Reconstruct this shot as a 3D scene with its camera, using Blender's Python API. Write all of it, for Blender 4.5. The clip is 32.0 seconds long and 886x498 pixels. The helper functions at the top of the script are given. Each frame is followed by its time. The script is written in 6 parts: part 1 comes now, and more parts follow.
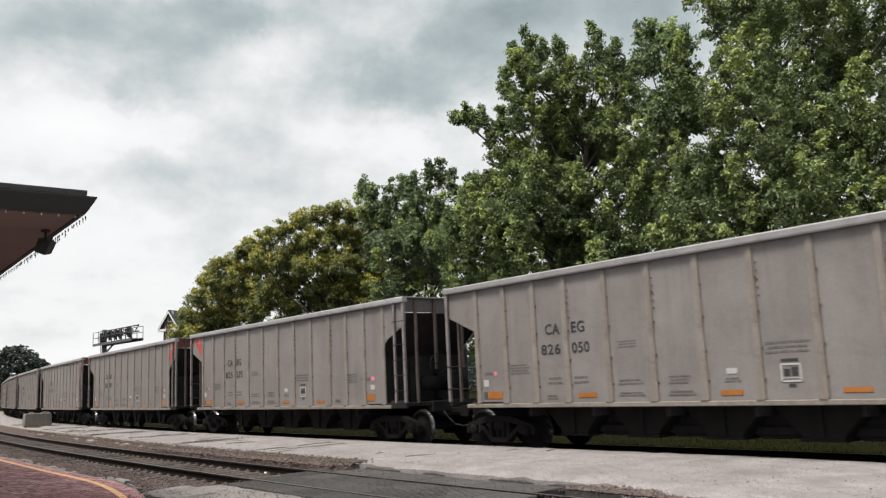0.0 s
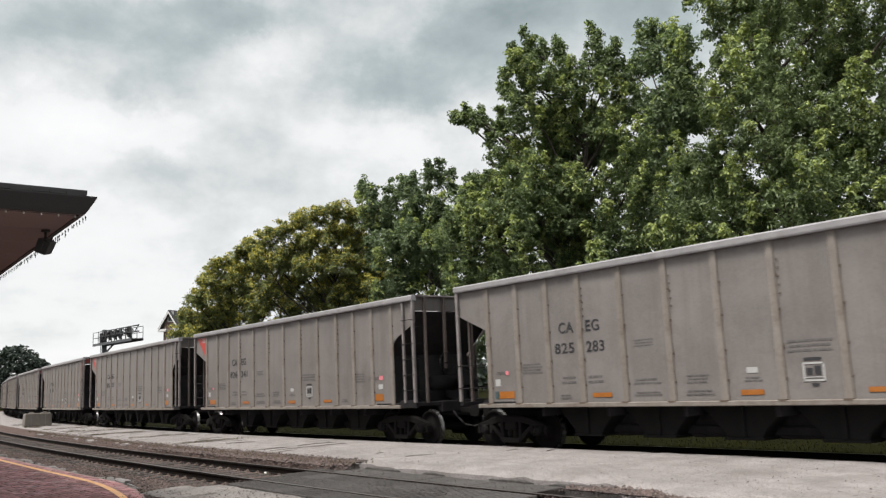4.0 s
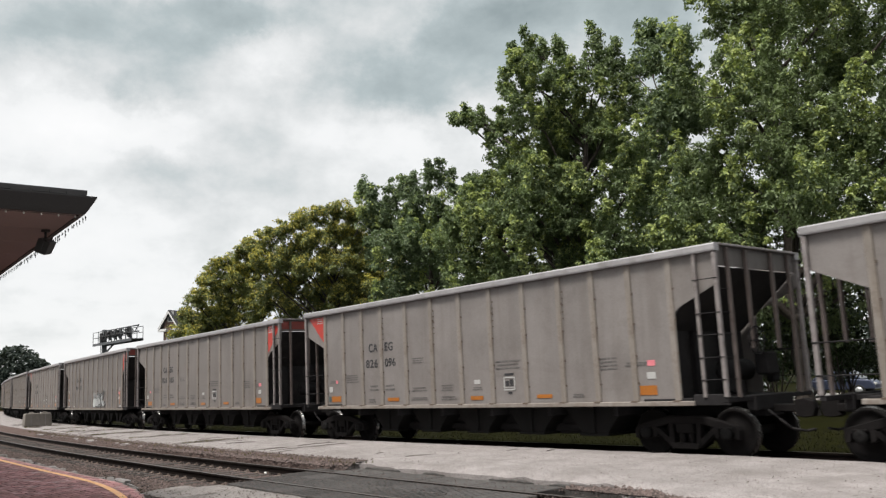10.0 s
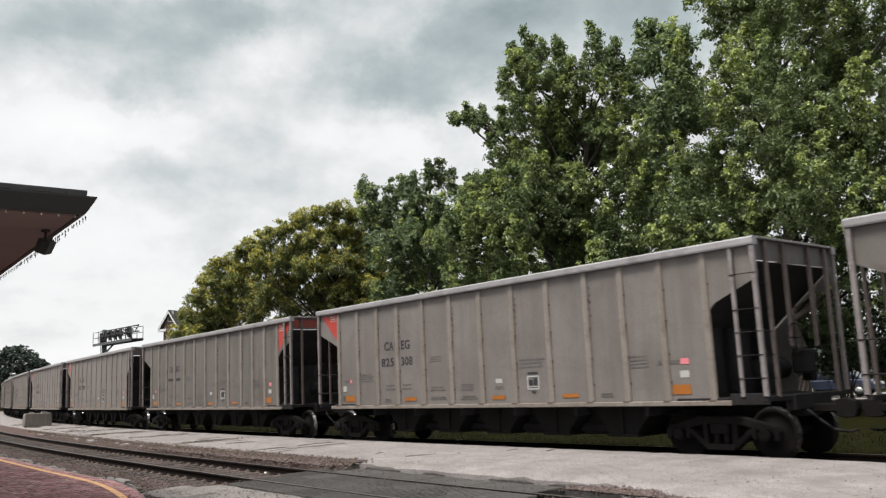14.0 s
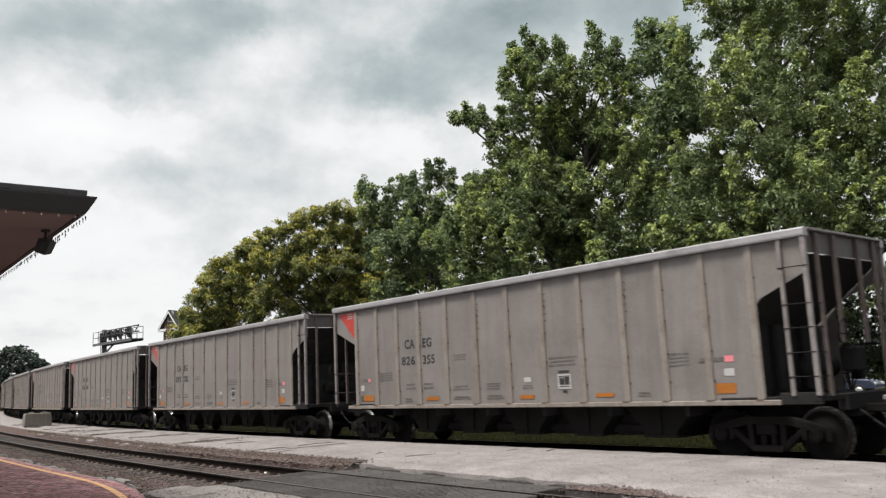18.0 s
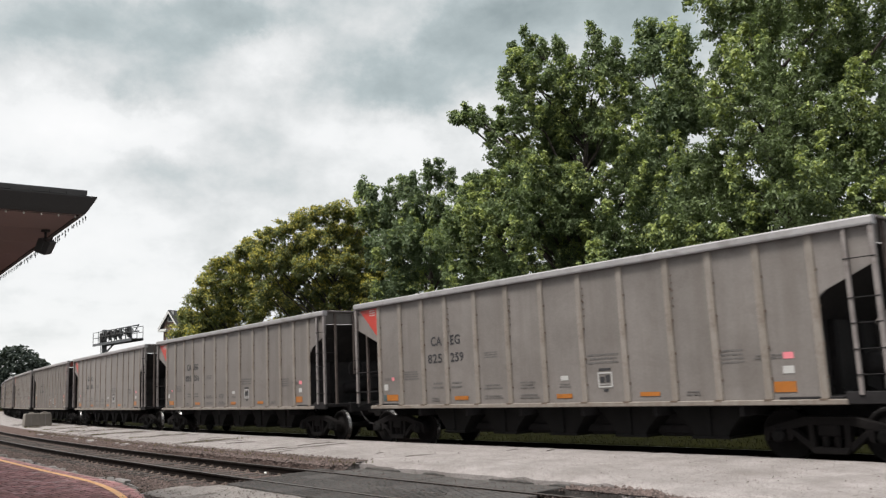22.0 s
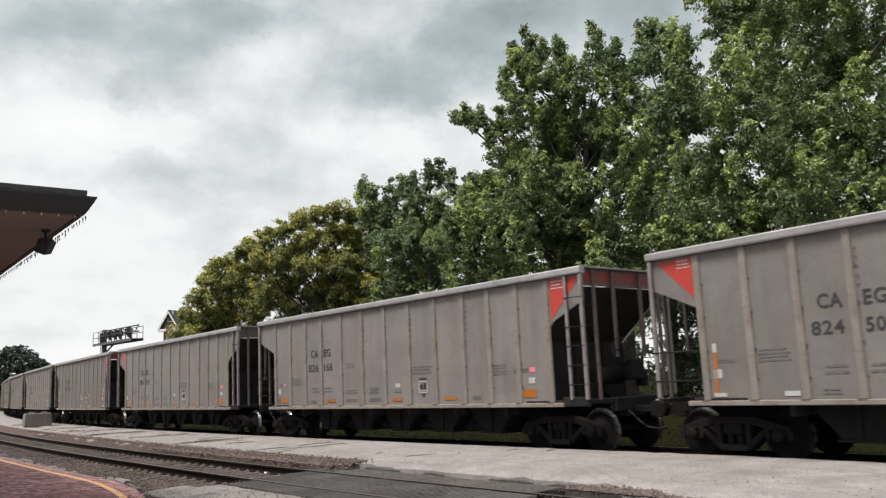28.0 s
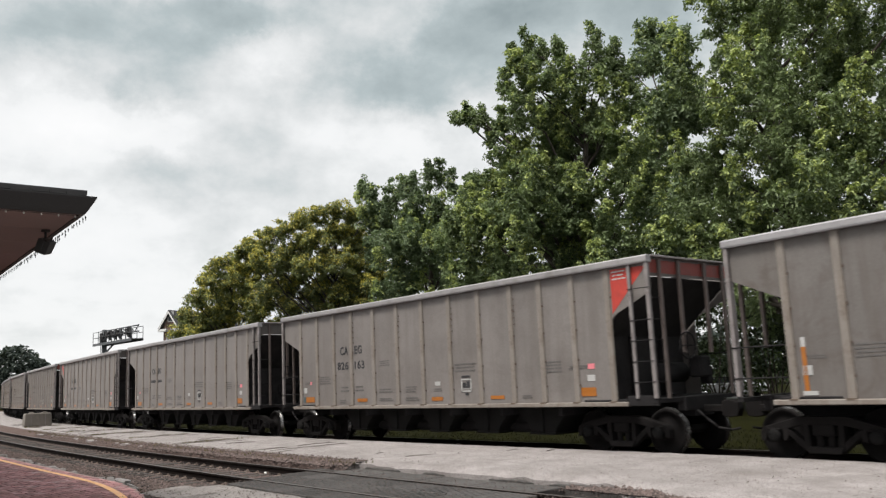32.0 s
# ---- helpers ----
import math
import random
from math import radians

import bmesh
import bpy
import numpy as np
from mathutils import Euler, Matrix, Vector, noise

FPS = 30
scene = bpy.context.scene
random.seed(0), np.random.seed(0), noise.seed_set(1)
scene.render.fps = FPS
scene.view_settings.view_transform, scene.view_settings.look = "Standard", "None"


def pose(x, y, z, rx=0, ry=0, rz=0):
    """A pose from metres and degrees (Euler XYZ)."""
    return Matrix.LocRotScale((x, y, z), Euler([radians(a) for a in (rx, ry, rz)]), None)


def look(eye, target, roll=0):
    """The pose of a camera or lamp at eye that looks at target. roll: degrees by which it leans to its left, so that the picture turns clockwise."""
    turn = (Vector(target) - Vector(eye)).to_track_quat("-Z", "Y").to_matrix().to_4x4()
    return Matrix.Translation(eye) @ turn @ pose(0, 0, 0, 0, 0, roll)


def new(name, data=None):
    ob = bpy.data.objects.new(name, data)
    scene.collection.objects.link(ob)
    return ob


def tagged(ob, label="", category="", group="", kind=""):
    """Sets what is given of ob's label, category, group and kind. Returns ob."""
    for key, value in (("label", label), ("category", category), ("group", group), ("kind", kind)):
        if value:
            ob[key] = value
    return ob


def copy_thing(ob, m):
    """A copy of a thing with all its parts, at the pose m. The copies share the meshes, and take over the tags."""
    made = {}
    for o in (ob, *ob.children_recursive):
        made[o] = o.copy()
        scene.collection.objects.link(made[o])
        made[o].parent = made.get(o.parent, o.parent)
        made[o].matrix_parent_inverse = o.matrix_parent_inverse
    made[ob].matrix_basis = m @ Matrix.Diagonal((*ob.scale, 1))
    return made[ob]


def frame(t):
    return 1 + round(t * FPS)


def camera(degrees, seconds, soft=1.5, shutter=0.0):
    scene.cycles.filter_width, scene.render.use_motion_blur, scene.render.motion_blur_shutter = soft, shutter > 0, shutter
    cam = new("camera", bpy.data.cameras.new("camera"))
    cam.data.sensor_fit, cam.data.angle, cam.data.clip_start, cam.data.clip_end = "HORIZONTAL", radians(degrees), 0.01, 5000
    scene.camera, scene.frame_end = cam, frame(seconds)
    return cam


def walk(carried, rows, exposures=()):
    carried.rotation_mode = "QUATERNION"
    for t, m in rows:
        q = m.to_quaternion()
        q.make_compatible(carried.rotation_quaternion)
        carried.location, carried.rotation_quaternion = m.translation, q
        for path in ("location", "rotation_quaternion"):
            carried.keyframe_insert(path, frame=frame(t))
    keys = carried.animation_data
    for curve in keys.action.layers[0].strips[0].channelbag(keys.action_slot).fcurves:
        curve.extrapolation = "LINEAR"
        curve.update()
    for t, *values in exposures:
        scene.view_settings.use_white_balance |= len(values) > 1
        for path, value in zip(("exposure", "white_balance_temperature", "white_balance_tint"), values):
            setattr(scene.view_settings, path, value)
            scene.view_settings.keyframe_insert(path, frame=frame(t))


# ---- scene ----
cam = camera(56.0, 32.0, soft=1.3, shutter=0.12)
EYE = Vector((0.0, 0.0, 1.646))
VIEW = Vector((-0.71778, 0.67830, 0.15716))
CAM_POSE = look(EYE, EYE + VIEW, -2.627)
walk(cam, [(0.0, CAM_POSE), (32.0, CAM_POSE)], exposures=[(0.0, 0.6), (32.0, 0.6)])

# ---- light: overcast daylight ----
SUN_AZ, SUN_EL = radians(266), radians(63)
sun_to = Vector((math.cos(SUN_AZ) * math.cos(SUN_EL), math.sin(SUN_AZ) * math.cos(SUN_EL), math.sin(SUN_EL)))
sun = new("sun", bpy.data.lights.new("sun", "SUN"))
sun.data.energy, sun.data.angle, sun.data.color = 3.4, radians(18), (1.0, 0.95, 0.88)
sun.matrix_world = look((0, 0, 60), Vector((0, 0, 60)) - sun_to)

world = bpy.data.worlds.new("overcast_sky")
scene.world = world
world.use_nodes = True


class Net:
    """Short-hand for building a node tree."""

    def __init__(self, tree):
        self.tree = tree
        tree.nodes.clear()

    def add(self, kind, **sets):
        node = self.tree.nodes.new(kind)
        for key, value in sets.items():
            if key in node.inputs.keys():
                self.join(value, node.inputs[key])
            else:
                setattr(node, key, value)
        return node

    def join(self, value, socket):
        if isinstance(value, bpy.types.NodeSocket):
            self.tree.links.new(value, socket)
        else:
            socket.default_value = value

    def math(self, op, a, b=0.0, clamp=False):
        node = self.tree.nodes.new("ShaderNodeMath")
        node.operation, node.use_clamp = op, clamp
        self.join(a, node.inputs[0])
        self.join(b, node.inputs[1])
        return node.outputs[0]

    def mix(self, fac, a, b, blend="MIX"):
        node = self.tree.nodes.new("ShaderNodeMix")
        node.data_type, node.blend_type = "RGBA", blend
        self.join(fac, node.inputs[0])
        self.join(a, node.inputs[6])
        self.join(b, node.inputs[7])
        return node.outputs[2]

    def noise(self, vec, scale, detail=4.0, rough=0.55, warp=0.0):
        node = self.add("ShaderNodeTexNoise", Scale=scale, Detail=detail, Roughness=rough, Distortion=warp)
        self.join(vec, node.inputs["Vector"])
        return node.outputs[0]

    def ramp(self, fac, *stops):
        node = self.tree.nodes.new("ShaderNodeValToRGB")
        band = node.color_ramp
        while len(band.elements) < len(stops):
            band.elements.new(0.5)
        for el, (pos, col) in zip(band.elements, stops):
            el.position = pos
            el.color = col if len(col) == 4 else (*col, 1)
        self.join(fac, node.inputs[0])
        return node.outputs[0]

    def span(self, value, a, b, c, d):
        node = self.tree.nodes.new("ShaderNodeMapRange")
        for k, val in enumerate((value, a, b, c, d)):
            self.join(val, node.inputs[k])
        return node.outputs[0]

    def stretch(self, vec, scale, loc=(0, 0, 0), rot=(0, 0, 0)):
        node = self.tree.nodes.new("ShaderNodeMapping")
        node.inputs["Scale"].default_value = scale
        node.inputs["Location"].default_value = loc
        node.inputs["Rotation"].default_value = rot
        self.join(vec, node.inputs["Vector"])
        return node.outputs[0]


def grey(v, tint=(1, 1, 1)):
    return (v * tint[0], v * tint[1], v * tint[2], 1)


def sky_nodes():
    """Broken overcast: soft cloud banks (azimuth, elevation, width, height, brightness) torn by noise, over a pale clear sky."""
    net = Net(world.node_tree)
    out = net.add("ShaderNodeOutputWorld")
    coord = net.add("ShaderNodeTexCoord").outputs["Generated"]
    xyz = net.add("ShaderNodeSeparateXYZ", Vector=coord)
    lift = net.math("ADD", net.math("MAXIMUM", xyz.outputs[2], 0.0), 0.16)
    flat = net.add("ShaderNodeCombineXYZ", X=net.math("DIVIDE", xyz.outputs[0], lift), Y=net.math("DIVIDE", xyz.outputs[1], lift)).outputs[0]
    big = net.noise(net.stretch(flat, (1, 1, 1), CLOUD_SHIFT), 0.8, 4.0, 0.5, 0.3)
    fine = net.noise(net.stretch(flat, (1, 1, 1), (5.1, 2.2, 0.4)), 2.3, 8.0, 0.55, 0.25)
    tear = net.noise(net.stretch(coord, (1, 1, 1.3)), 7.0, 8.0, 0.66)
    puff = net.noise(net.stretch(coord, (1, 1, 1.5), (2, 6, 4)), 11.0, 8.0, 0.58)
    tear2 = net.noise(net.stretch(coord, (1, 1, 1.3), (9, 3, 1)), 6.0, 8.0, 0.66)
    az = net.math("ADD", net.math("ARCTAN2", xyz.outputs[1], xyz.outputs[0]), net.math("MULTIPLY", net.math("SUBTRACT", tear, 0.5), 0.17))
    el = net.math("ADD", net.math("ARCSINE", xyz.outputs[2]), net.math("MULTIPLY", net.math("SUBTRACT", tear2, 0.5), 0.11))
    lit = net.math("ADD", net.math("MULTIPLY", net.math("SUBTRACT", big, 0.5), 0.30), net.math("MULTIPLY", net.math("SUBTRACT", fine, 0.5), 0.28))
    lit = net.math("ADD", lit, net.math("MULTIPLY", net.math("SUBTRACT", puff, 0.5), 0.44))
    lit = net.math("ADD", lit, net.span(xyz.outputs[2], 0.05, 0.6, 0.78, 0.52))
    for a0, e0, wa, we, gain in CLOUD_BANKS:
        da = net.math("DIVIDE", net.math("SUBTRACT", az, a0), wa)
        de = net.math("DIVIDE", net.math("SUBTRACT", el, e0), we)
        d2 = net.math("ADD", net.math("MULTIPLY", da, da), net.math("MULTIPLY", de, de))
        lit = net.math("ADD", lit, net.math("MULTIPLY", net.math("EXPONENT", net.math("MULTIPLY", d2, -1.0)), gain))
    lit = net.math("MINIMUM", lit, 1.0)
    # thin bright cloud round the veiled sun
    glow = net.math("MAXIMUM", net.add("ShaderNodeVectorMath", operation="DOT_PRODUCT").outputs["Value"], 0.0)
    dot = glow.node.inputs[0].links[0].from_node
    net.join(coord, dot.inputs[0])
    dot.inputs[1].default_value = sun_to
    lit = net.math("ADD", lit, net.math("MULTIPLY", net.math("POWER", glow, 2.5), 0.75))
    cloud = net.ramp(net.math("MULTIPLY", lit, 0.6), (0.17, (0.222, 0.262, 0.270)), (0.288, (0.335, 0.380, 0.388)), (0.384, (0.516, 0.530, 0.531)), (0.46, (0.632, 0.638, 0.638)), (0.62, (0.70, 0.697, 0.695)), (0.86, (2.9, 2.87, 2.8)))
    clear = net.add("ShaderNodeTexSky", sky_type="NISHITA", sun_disc=False, sun_elevation=SUN_EL, sun_rotation=math.pi / 2 - SUN_AZ)
    sky = net.add("ShaderNodeBackground", Color=clear.outputs[0], Strength=0.05)
    veil = net.add("ShaderNodeBackground", Color=cloud, Strength=SKY_GAIN)
    mixed = net.add("ShaderNodeMixShader")
    mixed.inputs[0].default_value = 0.93
    net.join(sky.outputs[0], mixed.inputs[1])
    net.join(veil.outputs[0], mixed.inputs[2])
    net.join(mixed.outputs[0], out.inputs[0])


CLOUD_SHIFT = (1.3, 0.4, 0.0)
CLOUD_BANKS = ((2.783, 0.410, 0.149, 0.047, -0.17), (2.739, 0.341, 0.077, 0.025, -0.10), (2.846, 0.308, 0.077, 0.053, 0.20), (2.744, 0.294, 0.083, 0.022, 0.16), (2.587, 0.399, 0.063, 0.028, 0.15), (2.431, 0.428, 0.039, 0.025, 0.10), (2.641, 0.437, 0.104, 0.019, -0.14), (2.442, 0.355, 0.106, 0.045, -0.17),
               (2.687, 0.243, 0.111, 0.029, -0.11), (2.392, 0.353, 0.057, 0.039, -0.10), (2.413, 0.283, 0.077, 0.028, 0.15), (2.493, 0.300, 0.056, 0.018, 0.07), (2.252, 0.428, 0.137, 0.037, -0.27), (2.097, 0.384, 0.070, 0.066, -0.22), (2.306, 0.375, 0.070, 0.051, -0.17), (2.743, 0.171, 0.126, 0.038, 0.09))
SKY_GAIN = 1.0
sky_nodes()


# ---- materials ----
def material(name, dark, light, scale=3.0, rough=0.7, metal=0.0, bump=0.2, fine=40.0, streak=None, stain=None, vary=0.0, island=0.0, spec=0.5, speck=None, grit=None):
    """Two-scale surface: broad blotches, fine grain and relief, with optional streaks, stains and a change from piece to piece."""
    m = bpy.data.materials.new(name)
    m.use_nodes = True
    net = Net(m.node_tree)
    out = net.add("ShaderNodeOutputMaterial")
    vec = net.add("ShaderNodeTexCoord").outputs["Object"]
    broad = net.noise(vec, scale, 5.0, 0.6)
    grain = net.noise(vec, fine, 3.0, 0.6)
    fac = net.math("ADD", net.math("MULTIPLY", broad, 0.7), net.math("MULTIPLY", grain, 0.3))
    col = net.ramp(fac, (0.33, dark), (0.67, light))
    if streak:
        tint, amount, sc = streak
        runs = net.noise(net.stretch(vec, sc), 1.0, 4.0, 0.65)
        col = net.mix(net.math("MULTIPLY", net.span(runs, 0.45, 0.72, 0, 1), amount), col, (*tint, 1))
    if stain:
        tint, amount, sc = stain
        spots = net.noise(vec, sc, 3.0, 0.7, 0.6)
        col = net.mix(net.math("MULTIPLY", net.span(spots, 0.52, 0.70, 0, 1), amount), col, (*tint, 1))
    if speck:
        tint, amount, sc = speck
        dots = net.noise(vec, sc, 2.0, 0.7)
        col = net.mix(net.math("MULTIPLY", net.span(dots, 0.54, 0.70, 0, 1), amount), col, (*tint, 1))
        pale = net.noise(net.stretch(vec, (1, 1, 1), (3, 8, 2)), sc * 0.7, 2.0, 0.7)
        col = net.mix(net.math("MULTIPLY", net.span(pale, 0.56, 0.72, 0, 1), amount * 0.5), col, (*light, 1))
    if grit:
        tint, amount, sc = grit
        dots = net.noise(net.stretch(vec, (1, 1, 1), (1, 5, 9)), sc, 4.0, 0.75)
        col = net.mix(net.math("MULTIPLY", net.span(dots, 0.53, 0.60, 0, 1), amount), col, (*tint, 1))
        chips = net.noise(net.stretch(vec, (1, 1, 1), (7, 2, 3)), sc * 1.3, 3.0, 0.75)
        col = net.mix(net.math("MULTIPLY", net.span(chips, 0.55, 0.68, 0, 1), amount * 0.6), col, (*[min(c * 1.3, 0.9) for c in light], 1))
    if vary:
        rnd = net.add("ShaderNodeObjectInfo").outputs["Random"]
        col = net.mix(1.0, col, net.ramp(rnd, (0.0, grey(1 - vary, (1, 0.985, 0.96))), (1.0, grey(1 + 0.0))), "MULTIPLY")
    if island:
        rnd = net.add("ShaderNodeNewGeometry").outputs["Random Per Island"]
        col = net.mix(1.0, col, net.ramp(rnd, (0.0, grey(1 - island)), (1.0, grey(1.0))), "MULTIPLY")
    bs = net.add("ShaderNodeBsdfPrincipled", Roughness=net.span(broad, 0.3, 0.7, max(rough - 0.1, 0.05), min(rough + 0.1, 1)), Metallic=metal)
    net.join(col, bs.inputs["Base Color"])
    bs.inputs["Specular IOR Level"].default_value = spec
    if bump:
        relief = net.add("ShaderNodeBump", Strength=bump, Distance=0.02)
        net.join(fac, relief.inputs["Height"])
        net.join(relief.outputs[0], bs.inputs["Normal"])
    net.join(bs.outputs[0], out.inputs[0])
    return m


def leaf_material(name, dark, light, glow, island=0.55):
    m = bpy.data.materials.new(name)
    m.use_nodes = True
    net = Net(m.node_tree)
    out = net.add("ShaderNodeOutputMaterial")
    rnd = net.add("ShaderNodeNewGeometry").outputs["Random Per Island"]
    vec = net.add("ShaderNodeTexCoord").outputs["Object"]
    patch = net.noise(vec, 0.9, 4.0)
    patch = net.span(patch, 0.3, 0.7, 0, 1)
    fac = net.math("ADD", net.math("MULTIPLY", rnd, island), net.math("MULTIPLY", patch, 1 - island))
    col = net.ramp(fac, (0.15, dark), (0.85, light))
    bs = net.add("ShaderNodeBsdfPrincipled", Roughness=0.5)
    bs.inputs["Specular IOR Level"].default_value = 0.2
    net.join(col, bs.inputs["Base Color"])
    thru = net.add("ShaderNodeBsdfTranslucent")
    net.join(net.mix(1.0, col, (*glow, 1), "MULTIPLY"), thru.inputs["Color"])
    mixed = net.add("ShaderNodeMixShader")
    mixed.inputs[0].default_value = 0.3
    net.join(bs.outputs[0], mixed.inputs[1])
    net.join(thru.outputs[0], mixed.inputs[2])
    net.join(mixed.outputs[0], out.inputs[0])
    return m


def glass_material(name, tint, rough=0.05):
    m = bpy.data.materials.new(name)
    m.use_nodes = True
    bs = m.node_tree.nodes["Principled BSDF"]
    bs.inputs["Base Color"].default_value = (*tint, 1)
    bs.inputs["Roughness"].default_value = rough
    bs.inputs["Specular IOR Level"].default_value = 0.8
    return m


M_BODY = material("weathered_aluminium", (0.1445, 0.1325, 0.1275), (0.2150, 0.2000, 0.1945), 0.7, 0.55, 0.12, 0.1, 25,
                  streak=((0.1103, 0.0936, 0.0830), 0.35, (3.0, 3.0, 0.25)), stain=((0.1031, 0.0867, 0.0756), 0.22, 1.3), vary=0.2, spec=0.3)
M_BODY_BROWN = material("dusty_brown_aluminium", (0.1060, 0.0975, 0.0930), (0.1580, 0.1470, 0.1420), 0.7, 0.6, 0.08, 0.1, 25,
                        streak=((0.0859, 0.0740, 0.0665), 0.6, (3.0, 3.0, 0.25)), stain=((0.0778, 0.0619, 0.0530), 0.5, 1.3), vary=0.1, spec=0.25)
M_RIB = material("weathered_aluminium_rib", (0.1616, 0.1443, 0.1303), (0.2297, 0.2103, 0.1923), 1.5, 0.6, 0.05, 0.08, 25, spec=0.3,
                 streak=((0.1362, 0.1063, 0.0841), 0.6, (6.0, 6.0, 0.8)), stain=((0.0980, 0.0678, 0.0507), 0.45, 3.5), vary=0.12)
# Brown stain, darkened further for the shade on the wagon's end face.
M_ENDPOST = material("brown_stained_shaded_post", (0.0670, 0.0514, 0.0471), (0.1115, 0.0906, 0.0838), 3.0, 0.7, 0.0, 0.1, 30, stain=((0.0450, 0.0245, 0.0202), 0.6, 5.0), vary=0.2)
M_RUST = material("rust_stained_weld", (0.05, 0.035, 0.026), (0.11, 0.08, 0.06), 9.0, 0.85, 0.0, 0.2, 50)
M_CHORD = material("pale_aluminium", (0.2238, 0.2179, 0.2248), (0.3016, 0.2959, 0.3072), 1.2, 0.5, 0.15, 0.05, 30, stain=((0.1496, 0.1364, 0.1337), 0.5, 2.0), vary=0.12)
M_POST = material("dusty_grey_post", (0.1457, 0.1315, 0.1312), (0.2185, 0.2009, 0.1988), 3.0, 0.6, 0.05, 0.1, 30, stain=((0.0728, 0.0512, 0.0438), 0.6, 5.0), vary=0.15)
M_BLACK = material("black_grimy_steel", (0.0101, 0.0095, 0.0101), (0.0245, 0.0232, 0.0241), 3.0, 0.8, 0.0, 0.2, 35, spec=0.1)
# Coal dust and the shade inside the wagon end share this colour.
M_SLOPE = material("coal_dusted_shaded_sheet", (0.0210, 0.0202, 0.0209), (0.0441, 0.0416, 0.0418), 2.0, 0.85, 0.0, 0.1, 25, spec=0.08)
# Pocket, truck and cap colours lowered to hold the shade under the wagon.
M_POCKET = material("shade_darkened_hopper_steel", (0.0062, 0.0062, 0.0062), (0.0146, 0.0141, 0.0141), 2.5, 0.8, 0.0, 0.15, 30, spec=0.1)
M_TRUCK = material("shade_darkened_casting", (0.0047, 0.0043, 0.0044), (0.0120, 0.0106, 0.0106), 5.0, 0.85, 0.0, 0.3, 40, spec=0.1)
M_TREAD = material("polished_wheel_tread", (0.1176, 0.1162, 0.1148), (0.1680, 0.1666, 0.1652), 8.0, 0.25, 0.9, 0.0, 60)
M_CAP = material("shade_darkened_bearing_cap", (0.0050, 0.0049, 0.0050), (0.0100, 0.0097, 0.0097), 9.0, 0.8, 0.0, 0.05, 60, spec=0.1)
M_RED = material("faded_red_paint", (0.3055, 0.0255, 0.0169), (0.3929, 0.0408, 0.0281), 1.5, 0.5, 0.0, 0.05, 30, stain=((0.2037, 0.0306, 0.0253), 0.4, 3.0))
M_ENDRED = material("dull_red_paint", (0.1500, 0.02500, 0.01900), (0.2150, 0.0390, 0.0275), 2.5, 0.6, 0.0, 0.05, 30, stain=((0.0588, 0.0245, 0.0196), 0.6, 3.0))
M_WHITE = material("white_vinyl", (0.3023, 0.3023, 0.2966), (0.3721, 0.3721, 0.3663), 4.0, 0.5, 0.0, 0.02, 50)
M_ORANGE = material("orange_reflective_tape", (0.2370, 0.0776, 0.0092), (0.3017, 0.1078, 0.0162), 5.0, 0.45, 0.0, 0.02, 60, stain=((0.1724, 0.0776, 0.0369), 0.5, 4.0))
M_PINK = material("fluorescent_pink_sticker", (0.522, 0.1351, 0.1658), (0.5527, 0.1842, 0.2088), 6.0, 0.5, 0.0, 0.0, 50)
M_TEAL = material("dark_teal_tag", (0.03, 0.055, 0.06), (0.05, 0.08, 0.085), 6.0, 0.5, 0.0, 0.0, 50)
M_STENCIL = material("charcoal_stencil_paint", (0.01225, 0.01295, 0.01575), (0.0245, 0.0245, 0.0273), 12.0, 0.6, 0.0, 0.03, 60)
M_SMALLTEXT = material("worn_stencil_paint", (0.0629, 0.0592, 0.0592), (0.1110, 0.1036, 0.0999), 14.0, 0.6, 0.0, 0.0, 60)
M_SPRAY = material("white_spray_paint", (0.2768, 0.2950, 0.2950), (0.3732, 0.3853, 0.3822), 3.0, 0.6, 0.0, 0.03, 40)
M_SPRAYDARK = material("black_spray_paint", (0.03, 0.03, 0.035), (0.07, 0.07, 0.075), 3.0, 0.6, 0.0, 0.03, 40)

M_CONCRETE = material("old_pale_concrete", (0.1507, 0.1366, 0.1327), (0.2913, 0.2691, 0.2664), 1.5, 0.95, 0.0, 1.0, 38, stain=((0.1105, 0.09644, 0.08984), 0.6, 0.7), speck=((0.0904, 0.08035, 0.07625), 0.5, 6.0), grit=((0.062, 0.054, 0.049), 0.9, 42.0))
# Dirt colour that also stands for the shadow line along a raised lip.
M_CRACK = material("dirt_and_shadow_crack", (0.0378, 0.0315, 0.02772), (0.0756, 0.063, 0.05544), 6.0, 0.95, 0.0, 0.3, 40)
M_PATH = material("patched_grey_concrete", grit=((0.0450, 0.0405, 0.0375), 0.75, 30.0), dark=(0.1200, 0.1087, 0.1035), light=(0.2325, 0.2137, 0.2040), scale=1.6, rough=0.95, bump=1.0, fine=14, stain=((0.0562, 0.0510, 0.0488), 0.7, 1.1), speck=((0.0450, 0.0413, 0.0375), 0.7, 24.0))
M_KERB = material("grey_broken_kerb_stone", (0.1459, 0.1391, 0.1362), (0.2725, 0.2577, 0.2511), 3.0, 0.9, 0.0, 0.5, 25, vary=0.3)
M_BLOCK = material("cast_concrete_block", (0.1135, 0.1032, 0.0911), (0.1754, 0.1572, 0.1402), 2.0, 0.9, 0.0, 0.4, 25, streak=((0.0774, 0.0688, 0.0608), 0.4, (4, 4, 0.8)))
